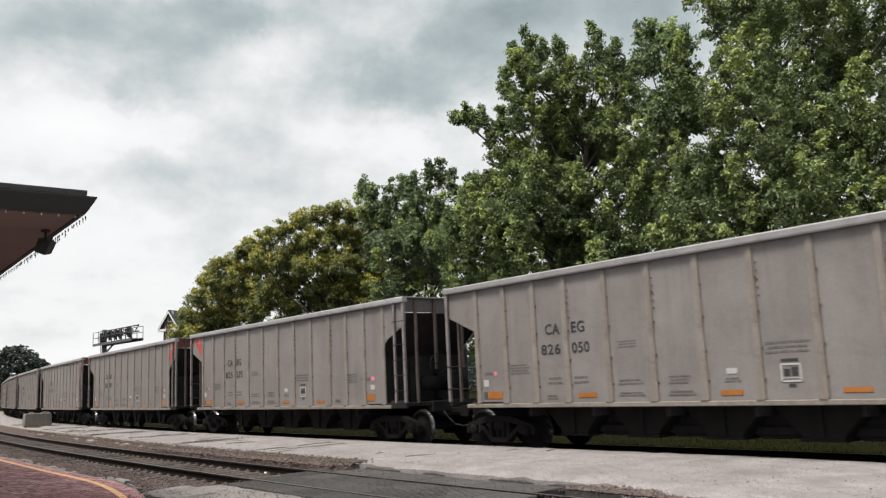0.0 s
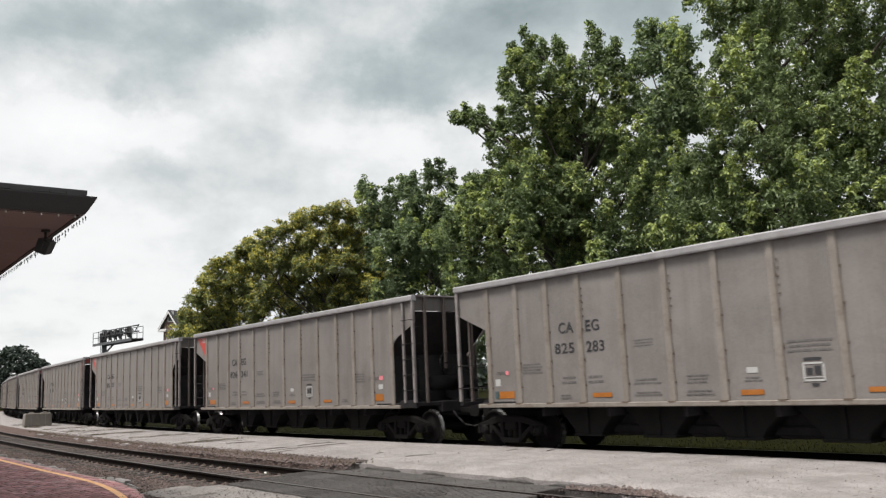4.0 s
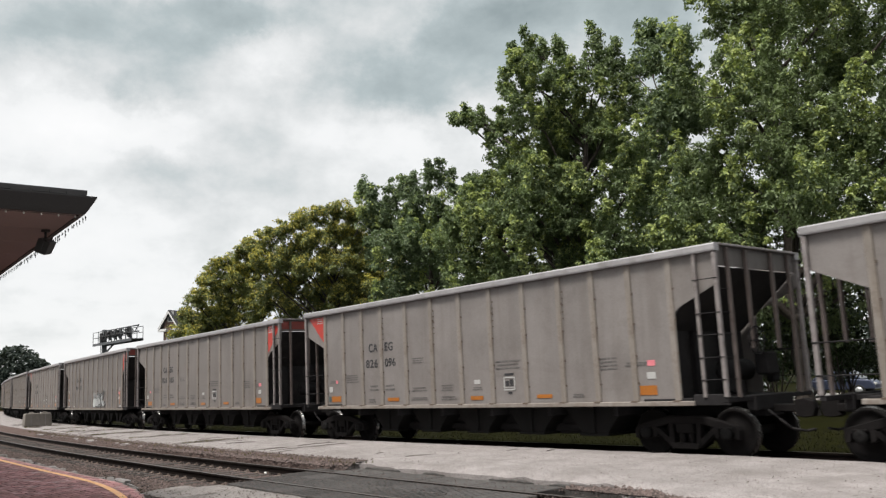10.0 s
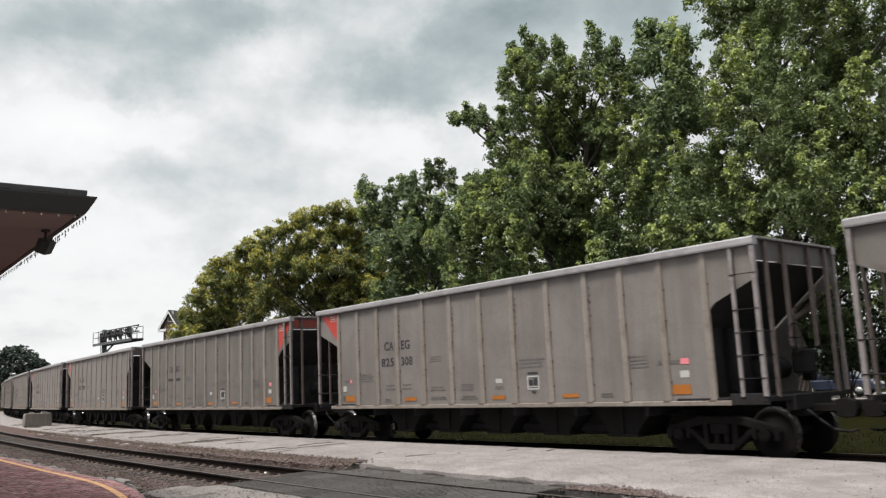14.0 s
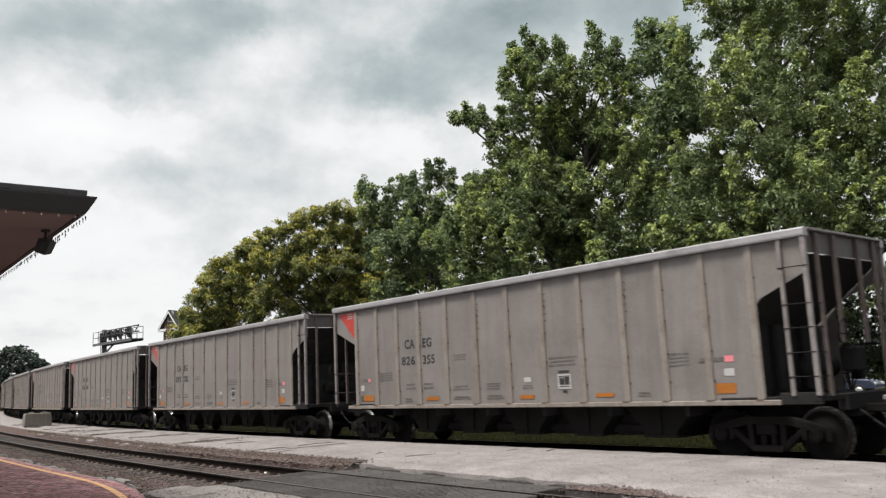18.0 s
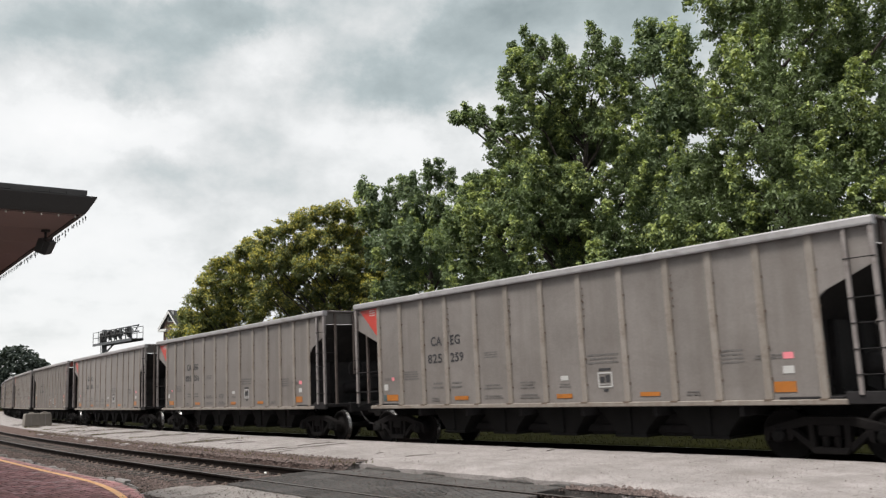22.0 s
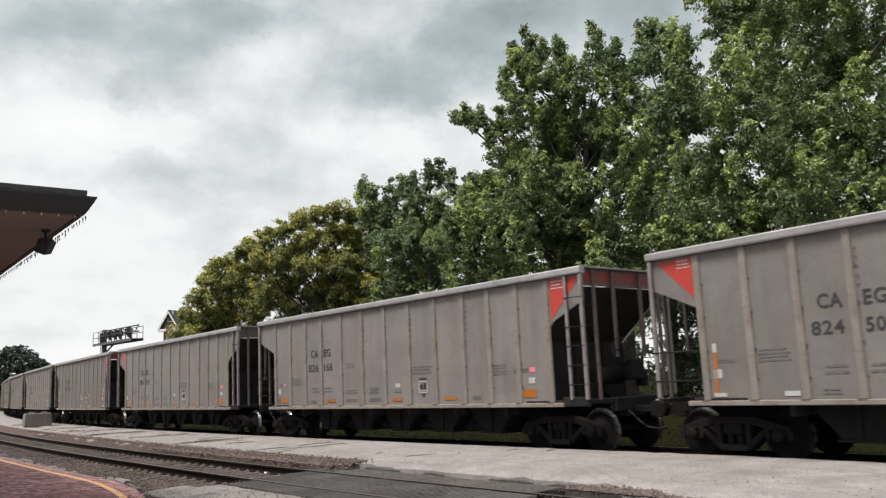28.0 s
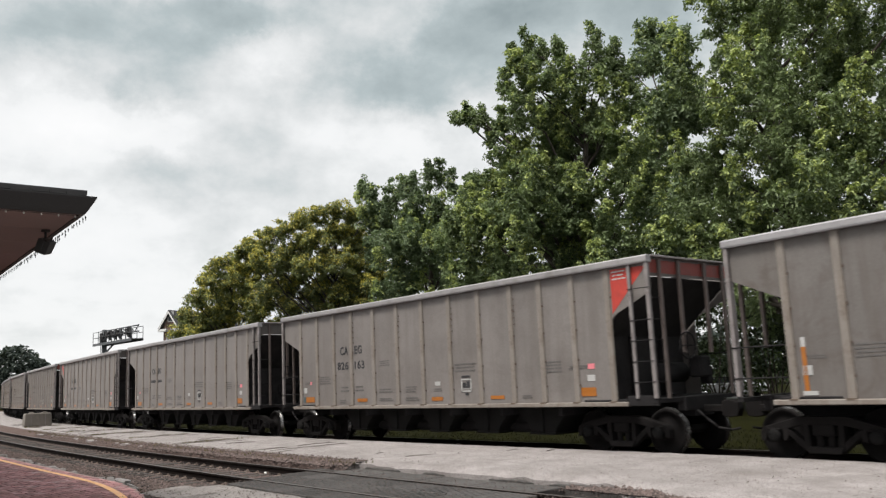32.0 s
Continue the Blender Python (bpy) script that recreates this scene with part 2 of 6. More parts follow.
M_ASPHALT = material("worn_dark_crossing_panel", (0.037, 0.0350, 0.0345), (0.082, 0.0775, 0.0755), 1.3, 0.85, 0.0, 0.6, 45, grit=((0.0150, 0.0150, 0.0150), 0.8, 34.0), stain=((0.125, 0.116, 0.110), 0.55, 2.0), vary=0.3, speck=((0.016, 0.016, 0.016), 0.8, 18.0))
M_BALLAST = material("brown_ballast_bed", spec=0.15, dark=(0.03562, 0.02375, 0.0206), light=(0.1069, 0.07625, 0.06824), scale=9.0, rough=0.95, bump=1.0, fine=30)
M_STONE = material("ballast_stone", (0.0705, 0.0476, 0.0425), (0.1849, 0.1403, 0.1275), 10.0, 0.9, 0.0, 0.3, 40, island=0.75)
M_TIE = material("weathered_timber_tie", (0.0154, 0.01232, 0.01047), (0.03388, 0.02772, 0.02341), 4.0, 0.9, 0.0, 0.5, 40, streak=((0.04928, 0.04312, 0.0385), 0.5, (2, 14, 8)), vary=0.3)
# Rust taken down to near black for the shade on the rail web.
M_RAIL = material("rusty_shaded_rail_side", (0.0050, 0.0037, 0.0034), (0.0121, 0.0086, 0.0075), 6.0, 0.85, 0.0, 0.2, 50, spec=0.1)
M_RAILTOP = material("dull_rail_head", (0.03927, 0.03378, 0.03142), (0.07854, 0.07069, 0.0652), 5.0, 0.5, 0.3, 0.03, 60)
M_SPIKE = material("rusty_spike_plate", (0.1201, 0.08778, 0.07392), (0.2218, 0.1756, 0.1525), 12.0, 0.8, 0.05, 0.2, 60, vary=0.3)
M_BRICK = material("red_brick_paver", (0.3744, 0.1688, 0.1727), (0.6926, 0.3723, 0.3749), 2.5, 0.9, 0.0, 0.3, 40, stain=((0.7301, 0.5974, 0.5897), 0.65, 2.2), speck=((0.1498, 0.0779, 0.0716), 0.5, 5.0), vary=0.5, island=0.55)
M_MORTAR = material("sand_joint", (0.1916, 0.1436, 0.13), (0.301, 0.2326, 0.2123), 5.0, 0.95, 0.0, 0.3, 50)
M_YELLOW = material("yellow_platform_paint", (0.7502, 0.3923, 0.1386), (0.9438, 0.5817, 0.3003), 3.0, 0.7, 0.0, 0.2, 45, stain=((0.4840, 0.3246, 0.3465), 0.5, 5.0))
# Grass colours lowered to hold the shade of the train and the trees.
M_GRASS = material("shade_darkened_grass", spec=0.02, dark=(0.0065, 0.0071, 0.0020), light=(0.0122, 0.0126, 0.0036), scale=0.6, rough=0.95, bump=0.8, fine=20, stain=((0.0130, 0.0117, 0.0041), 0.4, 0.25))
M_BLADE = leaf_material("shade_darkened_blade", (0.0062, 0.0066, 0.0019), (0.0116, 0.0121, 0.0036), (1.0, 1.0, 0.5))
M_WEED = leaf_material("dry_weed", (0.048, 0.048, 0.018), (0.12, 0.102, 0.045), (1.0, 1.0, 0.6))
M_STREET = material("pale_street_asphalt", (0.17, 0.16, 0.152), (0.26, 0.25, 0.235), 0.6, 0.9, 0.0, 0.3, 25)
M_SOFFIT = material("brown_painted_soffit_board", (0.2, 0.128, 0.118), (0.26, 0.175, 0.162), 1.2, 0.65, 0.0, 0.15, 40, vary=0.1)
M_FASCIA = material("near_black_fascia_paint", (0.0096, 0.0088, 0.0096), (0.0224, 0.0208, 0.0216), 3.0, 0.6, 0.0, 0.15, 40)
M_SHINGLE = material("dark_slate_roof", (0.03, 0.03, 0.032), (0.065, 0.063, 0.065), 4.0, 0.85, 0.0, 0.4, 40, vary=0.3)
# White base colour stands in for the glint on clear glass.
M_BULB = material("glint_white_bulb", (0.55, 0.55, 0.53), (0.75, 0.75, 0.72), 20.0, 0.2, 0.0, 0.0, 60)
M_WIRE = material("dark_green_wire", (0.015, 0.018, 0.015), (0.03, 0.034, 0.03), 8.0, 0.6, 0.0, 0.0, 50)
M_STEEL = material("galvanised_signal_steel", (0.05625, 0.0615, 0.0675), (0.1125, 0.12, 0.1275), 3.0, 0.6, 0.3, 0.1, 30)
M_SIGNAL = material("black_signal_hood", (0.012, 0.012, 0.013), (0.03, 0.03, 0.032), 4.0, 0.7, 0.0, 0.05, 40)
M_DEPOT = material("red_brick_wall", (0.17, 0.065, 0.05), (0.28, 0.12, 0.095), 3.0, 0.9, 0.0, 0.4, 40)
M_HOUSE = material("brown_brick_house_wall", (0.112, 0.07, 0.0595), (0.175, 0.119, 0.1015), 2.0, 0.9, 0.0, 0.3, 30)
M_TRIM = material("white_trim_paint", (0.544, 0.544, 0.536), (0.64, 0.64, 0.632), 2.0, 0.6, 0.0, 0.05, 40)
M_PANE = glass_material("dark_window_glass", (0.03, 0.035, 0.04))
M_LENS = glass_material("floodlight_lens", (0.20, 0.21, 0.22), 0.15)
M_BARK = material("grey_brown_bark", (0.035, 0.028, 0.023), (0.085, 0.07, 0.058), 4.0, 0.95, 0.0, 0.8, 30, streak=((0.025, 0.02, 0.017), 0.6, (8, 8, 1.0)))
M_MAPLE = leaf_material("maple_leaf", (0.0586, 0.0838, 0.0414), (0.2312, 0.2935, 0.1430), (1.1, 1.2, 0.75), 0.45)
# Paler leaf, set mostly towards the tips of the sprays.
M_TIP = leaf_material("pale_maple_leaf", (0.1776, 0.2170, 0.0780), (0.4339, 0.4894, 0.1822), (1.15, 1.25, 0.7), 0.5)
M_MAPLE3 = leaf_material("deep_maple_leaf", (0.0632, 0.0875, 0.0436), (0.2459, 0.3091, 0.1502), (1.1, 1.2, 0.75), 0.45)
M_MAPLE2 = leaf_material("dark_maple_leaf", (0.0564, 0.0815, 0.0456), (0.2030, 0.2611, 0.1430), (1.1, 1.2, 0.75), 0.45)
M_GOLDLEAF = leaf_material("goldenrain_leaf", (0.066, 0.084, 0.038), (0.235, 0.262, 0.110), (1.05, 1.1, 0.45))
M_GOLDBLOOM = leaf_material("goldenrain_bloom", (0.300, 0.285, 0.062), (0.610, 0.560, 0.150), (1.1, 1.0, 0.3))
# Both shrub leaf colours are lowered for the shade below the tree crowns.
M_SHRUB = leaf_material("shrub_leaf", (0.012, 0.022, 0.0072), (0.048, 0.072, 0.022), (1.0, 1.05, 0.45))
M_DARKSHRUB = leaf_material("shaded_shrub_leaf", (0.0108, 0.018, 0.0081), (0.0405, 0.0558, 0.0252), (1.0, 1.05, 0.5))
M_GRIT = material("loose_pale_grit", (0.1904, 0.1758, 0.1658), (0.3584, 0.3304, 0.3136), 8.0, 0.95, 0.0, 0.1, 50, island=0.2)
# Bluish haze of the distance is mixed into this leaf colour.
M_FARLEAF = leaf_material("hazed_distant_leaf", (0.0322, 0.0443, 0.0392), (0.0684, 0.0845, 0.0735), (1.0, 1.0, 0.7))
M_CARPAINT = [material("silver_car_paint", (0.42, 0.43, 0.44), (0.5, 0.51, 0.52), 1.0, 0.3, 0.5, 0.0, 30), material("dark_blue_car_paint", (0.03, 0.04, 0.07), (0.05, 0.06, 0.1), 1.0, 0.3, 0.2, 0.0, 30)]
M_RUBBER = material("tyre_rubber", (0.0072, 0.0072, 0.0072), (0.015, 0.015, 0.015), 8.0, 0.85, 0.0, 0.1, 60)


# ---- mesh helpers ----
def part(name, data, mat, parent=None, label="", at=None):
    """Links a bmesh or a mesh as ONE object under parent."""
    if isinstance(data, bmesh.types.BMesh):
        me = bpy.data.meshes.new(name)
        data.to_mesh(me)
        data.free()
    else:
        me = data
    if not me.materials and mat:
        me.materials.append(mat)
    ob = new(name, me)
    ob.parent = parent
    if at is not None:
        ob.matrix_basis = at
    if label:
        ob["label"] = label
    return ob


def empty(name, m=None):
    ob = new(name)
    ob.empty_display_size = 0.2
    if m is not None:
        ob.matrix_basis = m
    return ob


def box(x0, x1, y0, y1, z0, z1, bevel=0.0, m=None, bm=None):
    """A block between two corners, with rounded edges; joined onto bm if given."""
    b = bmesh.new()
    bmesh.ops.create_cube(b, size=1, matrix=Matrix.Translation(((x0 + x1) / 2, (y0 + y1) / 2, (z0 + z1) / 2)) @ Matrix.Diagonal((abs(x1 - x0), abs(y1 - y0), abs(z1 - z0), 1)))
    if bevel:
        bmesh.ops.bevel(b, geom=b.edges[:], offset=bevel, segments=1, affect="EDGES")
    return _onto(b, m, bm)


def _onto(b, m, bm):
    if m is not None:
        b.transform(m)
    if bm is None:
        return b
    me = bpy.data.meshes.new("scratch")
    b.to_mesh(me)
    b.free()
    bm.from_mesh(me)
    bpy.data.meshes.remove(me)
    return bm


def prism(points, y0, y1, bevel=0.0, m=None, bm=None):
    """A polygon in x and z, drawn out from y0 to y1."""
    b = bmesh.new()
    low = [b.verts.new((x, y0, z)) for x, z in points]
    high = [b.verts.new((x, y1, z)) for x, z in points]
    n = len(points)
    b.faces.new(low)
    b.faces.new(high[::-1])
    for k in range(n):
        b.faces.new((low[k], high[k], high[(k + 1) % n], low[(k + 1) % n]))
    bmesh.ops.recalc_face_normals(b, faces=b.faces[:])
    if bevel:
        bmesh.ops.bevel(b, geom=b.edges[:], offset=bevel, segments=1, affect="EDGES")
    return _onto(b, m, bm)


def lathe(profile, seg=20, m=None, bm=None, axis="Y"):
    """Turns (radius, along) pairs about an axis."""
    b = bmesh.new()
    rings = []
    for r, a in profile:
        ring = []
        for k in range(seg):
            w = 2 * math.pi * k / seg
            c, s = r * math.cos(w), r * math.sin(w)
            ring.append(b.verts.new({"Y": (c, a, s), "Z": (c, s, a), "X": (a, c, s)}[axis]))
        rings.append(ring)
    for p, q in zip(rings, rings[1:]):
        for k in range(seg):
            b.faces.new((p[k], p[(k + 1) % seg], q[(k + 1) % seg], q[k]))
    b.faces.new(rings[0])
    b.faces.new(rings[-1][::-1])
    bmesh.ops.recalc_face_normals(b, faces=b.faces[:])
    for f in b.faces:
        f.smooth = len(f.verts) == 4
    return _onto(b, m, bm)


def rod(a, b_, r, seg=8, bm=None, r2=None):
    a, b_ = Vector(a), Vector(b_)
    turn = (b_ - a).to_track_quat("Z", "Y").to_matrix().to_4x4()
    n = (b_ - a).length
    return lathe([(r, 0), (r2 if r2 else r, n)], seg, Matrix.Translation(a) @ turn, bm, "Z")


def pydata(name, verts, faces, mats, smooth=False, index=None):
    """A mesh from arrays of corners and of faces with one number of corners."""
    verts, faces = np.asarray(verts, np.float32), np.asarray(faces, np.int32)
    me = bpy.data.meshes.new(name)
    me.vertices.add(len(verts))
    me.vertices.foreach_set("co", verts.ravel())
    n, k = faces.shape
    me.loops.add(n * k)
    me.loops.foreach_set("vertex_index", faces.ravel())
    me.polygons.add(n)
    me.polygons.foreach_set("loop_start", np.arange(0, n * k, k, dtype=np.int32))
    for mt in mats:
        me.materials.append(mt)
    if index is not None:
        me.polygons.foreach_set("material_index", np.asarray(index, np.int32))
    me.polygons.foreach_set("use_smooth", np.full(n, smooth))
    me.update(calc_edges=True)
    return me


def sweep(name, spine, profile, mats, closed=True):
    """Draws a profile (across, up) along a line of (x, y, z, heading)."""
    spine, profile = np.asarray(spine, float), np.asarray(profile, float)
    k = len(profile)
    nx, ny_ = -np.sin(spine[:, 3]), np.cos(spine[:, 3])
    v = np.empty((len(spine), k, 3))
    v[:, :, 0] = spine[:, 0, None] + nx[:, None] * profile[None, :, 0]
    v[:, :, 1] = spine[:, 1, None] + ny_[:, None] * profile[None, :, 0]
    v[:, :, 2] = spine[:, 2, None] + profile[None, :, 1]
    faces = []
    for i in range(len(spine) - 1):
        for j in range(k if closed else k - 1):
            a, b_ = i * k + j, i * k + (j + 1) % k
            faces.append((a, a + k, b_ + k, b_))
    return pydata(name, v.reshape(-1, 3), faces, mats)


# ---- the two tracks: lines and levels ----
GAUGE = 1.50
RAIL_NEAR, PAVE, GROUND = -0.06, 0.08, -0.30
_s = np.arange(-760.0, 620.0, 0.5)
_c = np.clip(_s, -165.0, 12.0)
_head = -(-0.0034226 * _c - 2.0766e-5 * _c * _c / 2)
# the line swings a little towards the platform before it runs on
_head = _head - 0.009 * np.interp(_s, (-12.0, 6.0, 24.0), (0.0, 18.0, 0.0))
_px = np.concatenate([[0], np.cumsum((np.cos(_head)[1:] + np.cos(_head)[:-1]) / 2 * 0.5)])
_py = np.concatenate([[0], np.cumsum((np.sin(_head)[1:] + np.sin(_head)[:-1]) / 2 * 0.5)])
_zero = int(np.argmin(np.abs(_s + 12.0)))
_px, _py = _px - _px[_zero] - 11.9968, _py - _py[_zero] + 14.2054


def train_line(s, off=1.55):
    """Place and heading on the far track, s metres along, off metres beyond the wagons' near side."""
    x, y, h = np.interp(s, _s, _px), np.interp(s, _s, _py), np.interp(s, _s, _head)
    return x - math.sin(h) * off, y + math.cos(h) * off, h


def near_line(x):
    """Centre of the near track at x."""
    if x < -110:
        return near_line(-110) + (x + 110) * (-0.042 - 0.0023 * 110)
    if x > 18:
        return near_line(18) + (x - 18) * (-0.042 + 0.0023 * 18)
    return 8.53 - 0.042 * x + 0.00115 * x * x


def near_head(x):
    return math.atan2(near_line(x + 0.5) - near_line(x - 0.5), 1.0)


SPEED = (4.57573e-05, 3.53699e-03, 12.2198, -31.4623)
PITCH = 16.18


def rear_end(t, n):
    """How far along the track the rear end of wagon n stands at t seconds."""
    a, b_, c, d = SPEED
    return ((a * t + b_) * t + c) * t + d + n * PITCH


# ---- ground, tracks, paving ----
def ground_sheet():
    n = 60
    edge = np.sign(np.linspace(-1, 1, n)) * np.abs(np.linspace(-1, 1, n)) ** 2.6 * 1800
    gx, gy = np.meshgrid(edge, edge, indexing="ij")
    gz = np.full_like(gx, GROUND)
    v = np.stack([gx, gy, gz], -1).reshape(-1, 3)
    f = [(i * n + j, (i + 1) * n + j, (i + 1) * n + j + 1, i * n + j + 1) for i in range(n - 1) for j in range(n - 1)]
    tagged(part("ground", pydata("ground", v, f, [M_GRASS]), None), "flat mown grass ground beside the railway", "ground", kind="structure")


def near_spine(x0, x1, step, z):
    xs = np.arange(x0, x1 + step / 2, step)
    return [(x, near_line(x), z, near_head(x)) for x in xs]


def far_spine(s0, s1, step, z, off=1.55):
    return [(*train_line(s, off)[:2], z, train_line(s, off)[2]) for s in np.arange(s0, s1 + step / 2, step)]


RAIL_PROFILE = [(-0.036, 0.0), (-0.036, -0.036), (-0.009, -0.05), (-0.009, -0.135), (-0.07, -0.155), (-0.07, -0.17),
                (0.07, -0.17), (0.07, -0.155), (0.009, -0.135), (0.009, -0.05), (0.036, -0.036), (0.036, 0.0)]


def rail(name, spine, off, parent):
    prof = [(a + off, b_) for a, b_ in RAIL_PROFILE]
    me = sweep(name, spine, prof, [M_RAIL, M_RAILTOP])
    k = len(prof)
    idx = np.zeros(len(me.polygons), np.int32)
    idx[k - 1::k] = 1
    me.polygons.foreach_set("material_index", idx)
    return part(name, me, None, parent)


def ballast_bed(name, spine, half, top, base, parent):
    prof = [(-half - 0.35, base), (-half, top - 0.03), (-0.75, top), (0.75, top), (half, top - 0.03), (half + 0.35, base)]
    return part(name, sweep(name, spine, prof, [M_BALLAST], closed=False), None, parent)


def stones(name, count, region, seed, size, mat, parent=None):
    """Loose broken stones as squashed, uneven octahedra; region gives x, y, z for two random numbers."""
    rng = np.random.default_rng(seed)
    ctr = np.array([region(*rng.random(2), rng) for _ in range(count)])
    base = np.array([(1, 0, 0), (-1, 0, 0), (0, 1, 0), (0, -1, 0), (0, 0, 1), (0, 0, -1)], float)
    tri = np.array([(0, 2, 4), (2, 1, 4), (1, 3, 4), (3, 0, 4), (2, 0, 5), (1, 2, 5), (3, 1, 5), (0, 3, 5)])
    sc = size * rng.uniform(0.6, 1.5, (count, 1, 1))
    v = base[None] * sc * rng.uniform(0.6, 1.2, (count, 6, 1)) * np.array([1.15, 1.0, 0.75])
    w = rng.uniform(0, 6.283, count)
    c, s = np.cos(w)[:, None], np.sin(w)[:, None]
    v = np.stack([v[..., 0] * c - v[..., 1] * s, v[..., 0] * s + v[..., 1] * c, v[..., 2]], -1) + ctr[:, None, :]
    f = (tri[None] + (np.arange(count) * 6)[:, None, None]).reshape(-1, 3)
    ob = part(name, pydata(name, v.reshape(-1, 3), f, [mat]), None, parent)
    ob["kind"] = "stuff"
    return ob


def blades(name, count, region, seed, height, width, mat):
    """Tufts of grass or weed: bent narrow triangles."""
    rng = np.random.default_rng(seed)
    ctr = np.array([region(*rng.random(2), rng) for _ in range(count)])
    w, lean = rng.uniform(0, 6.283, count), rng.uniform(0, 6.283, count)
    h = height * rng.uniform(0.4, 1.2, count)
    half = np.stack([np.cos(w), np.sin(w), 0 * w], -1) * (width * rng.uniform(0.6, 1.3, count))[:, None] / 2
    tip = np.stack([np.cos(lean) * h * 0.5, np.sin(lean) * h * 0.5, h], -1)
    v = np.stack([ctr - half, ctr + half, ctr + tip], 1).reshape(-1, 3)
    f = np.arange(count * 3).reshape(-1, 3)
    ob = part(name, pydata(name, v, f, [mat]), None)
    ob["kind"] = "stuff"
    return ob


def near_track():
    top = tagged(empty("near_track"), "rusty railway track with timber ties in brown ballast", "railway track", kind="structure")
    sp = near_spine(-200, 60, 2.0, RAIL_NEAR)
    rail("rail", sp, -GAUGE / 2, top)
    rail("rail", sp, GAUGE / 2, top)
    bed = near_spine(-200, 60, 2.0, 0)
    ballast_bed("ballast", bed, 1.75, RAIL_NEAR - 0.182, GROUND - 0.02, top)
    tie = bmesh.new()
    box(-0.115, 0.115, -1.28, 1.28, -0.30, -0.165, 0.012, bm=tie)
    tie_me = bpy.data.meshes.new("tie")
    tie.to_mesh(tie_me)
    tie.free()
    plate = bmesh.new()
    for side in (-1, 1):
        for k in (-1, 1):
            box(-0.075, 0.075, side * GAUGE / 2 + k * 0.12 - 0.05, side * GAUGE / 2 + k * 0.12 + 0.05, -0.165, -0.148, 0.003, bm=plate)
            box(-0.04, -0.015, side * GAUGE / 2 + k * 0.095 - 0.014, side * GAUGE / 2 + k * 0.095 + 0.014, -0.15, -0.115, 0.004, bm=plate)
            box(0.015, 0.04, side * GAUGE / 2 + k * 0.095 - 0.014, side * GAUGE / 2 + k * 0.095 + 0.014, -0.15, -0.115, 0.004, bm=plate)
    plate_me = bpy.data.meshes.new("tie_plate")
    plate.to_mesh(plate_me)
    plate.free()
    rng = random.Random(5)
    x = -15.3
    for k in range(150):
        h = near_head(x)
        m = pose(x, near_line(x), RAIL_NEAR + rng.uniform(-0.012, 0.006), 0, 0, math.degrees(h) + rng.uniform(-1.2, 1.2))
        one = part("tie", tie_me, M_TIE, top, at=m)
        part("tie_plate", plate_me, M_SPIKE, one, "rusty plates and spikes")
        x -= 0.53 + rng.uniform(-0.03, 0.03)

    def bed_spot(u, w, rng_):
        x_ = -15.2 - 34 * u ** 1.6
        a = (w - 0.5) * 4.4
        z = RAIL_NEAR - 0.186 - max(0, abs(a) - 1.5) * 0.07
        return x_, near_line(x_) + a, z

    stones("ballast_stones", 19000, bed_spot, 3, 0.03, M_STONE, top)


def far_track():
    top = tagged(empty("far_track"), "railway track under the coal train in dark ballast", "railway track", kind="structure")
    sp = far_spine(-330, 70, 2.0, 0)
    rail("rail", sp, -GAUGE / 2, top)
    rail("rail", sp, GAUGE / 2, top)
    ballast_bed("ballast", sp, 1.75, -0.19, GROUND - 0.02, top)
    v, f = [], []
    s = -120.0
    while s < 10:
        x, y, h = train_line(s)
        m = pose(x, y, 0, 0, 0, math.degrees(h))
        k = len(v)
        for a in (-0.115, 0.115):
            for b_ in (-1.28, 1.28):
                for z in (-0.28, -0.165):
                    v.append(m @ Vector((a, b_, z)))
        f += [(k, k + 1, k + 3, k + 2), (k + 4, k + 6, k + 7, k + 5), (k, k + 4, k + 5, k + 1), (k + 2, k + 3, k + 7, k + 6), (k + 1, k + 5, k + 7, k + 3)]
        s += 0.54
    part("ties", pydata("ties", v, f, [M_TIE]), None, top)["kind"] = "stuff"


def slab(name, left, right, top, base, mat, label, cat="pavement", rough=0.0, seed=1, worn=0.0):
    """Paving between two lines of (x, y), with worn edges and real depth."""
    rng = np.random.default_rng(seed)
    left, right = np.asarray(left, float), np.asarray(right, float)
    n, k = len(left), 9
    v = []
    for i in range(n):
        for j in range(k):
            u = j / (k - 1)
            p = left[i] * (1 - u) + right[i] * u
            if j == 0 and worn:
                z = top - worn * rng.uniform(0.6, 1.2)
            elif j == 1 and worn:
                q = 0.06 + 0.05 * rng.random()
                p = left[i] * (1 - q) + right[i] * q
                z = top - worn * 0.15 * rng.random()
            else:
                z = top + (rng.uniform(-1, 1) * rough * 0.12 if 0 < j < k - 1 else -rough * 0.12 * rng.random())
            v.append((p[0], p[1], z))
    f = [(i * k + j, (i + 1) * k + j, (i + 1) * k + j + 1, i * k + j + 1) for i in range(n - 1) for j in range(k - 1)]
    off = len(v)
    for i in range(n):
        v += [(*left[i], base), (*right[i], base)]
    for i in range(n - 1):
        f.append((i * k, off + 2 * i, off + 2 * i + 2, (i + 1) * k))
        f.append((i * k + k - 1, (i + 1) * k + k - 1, off + 2 * i + 3, off + 2 * i + 1))
    return tagged(part(name, pydata(name, v, f, [mat]), None), label, cat, kind="structure")


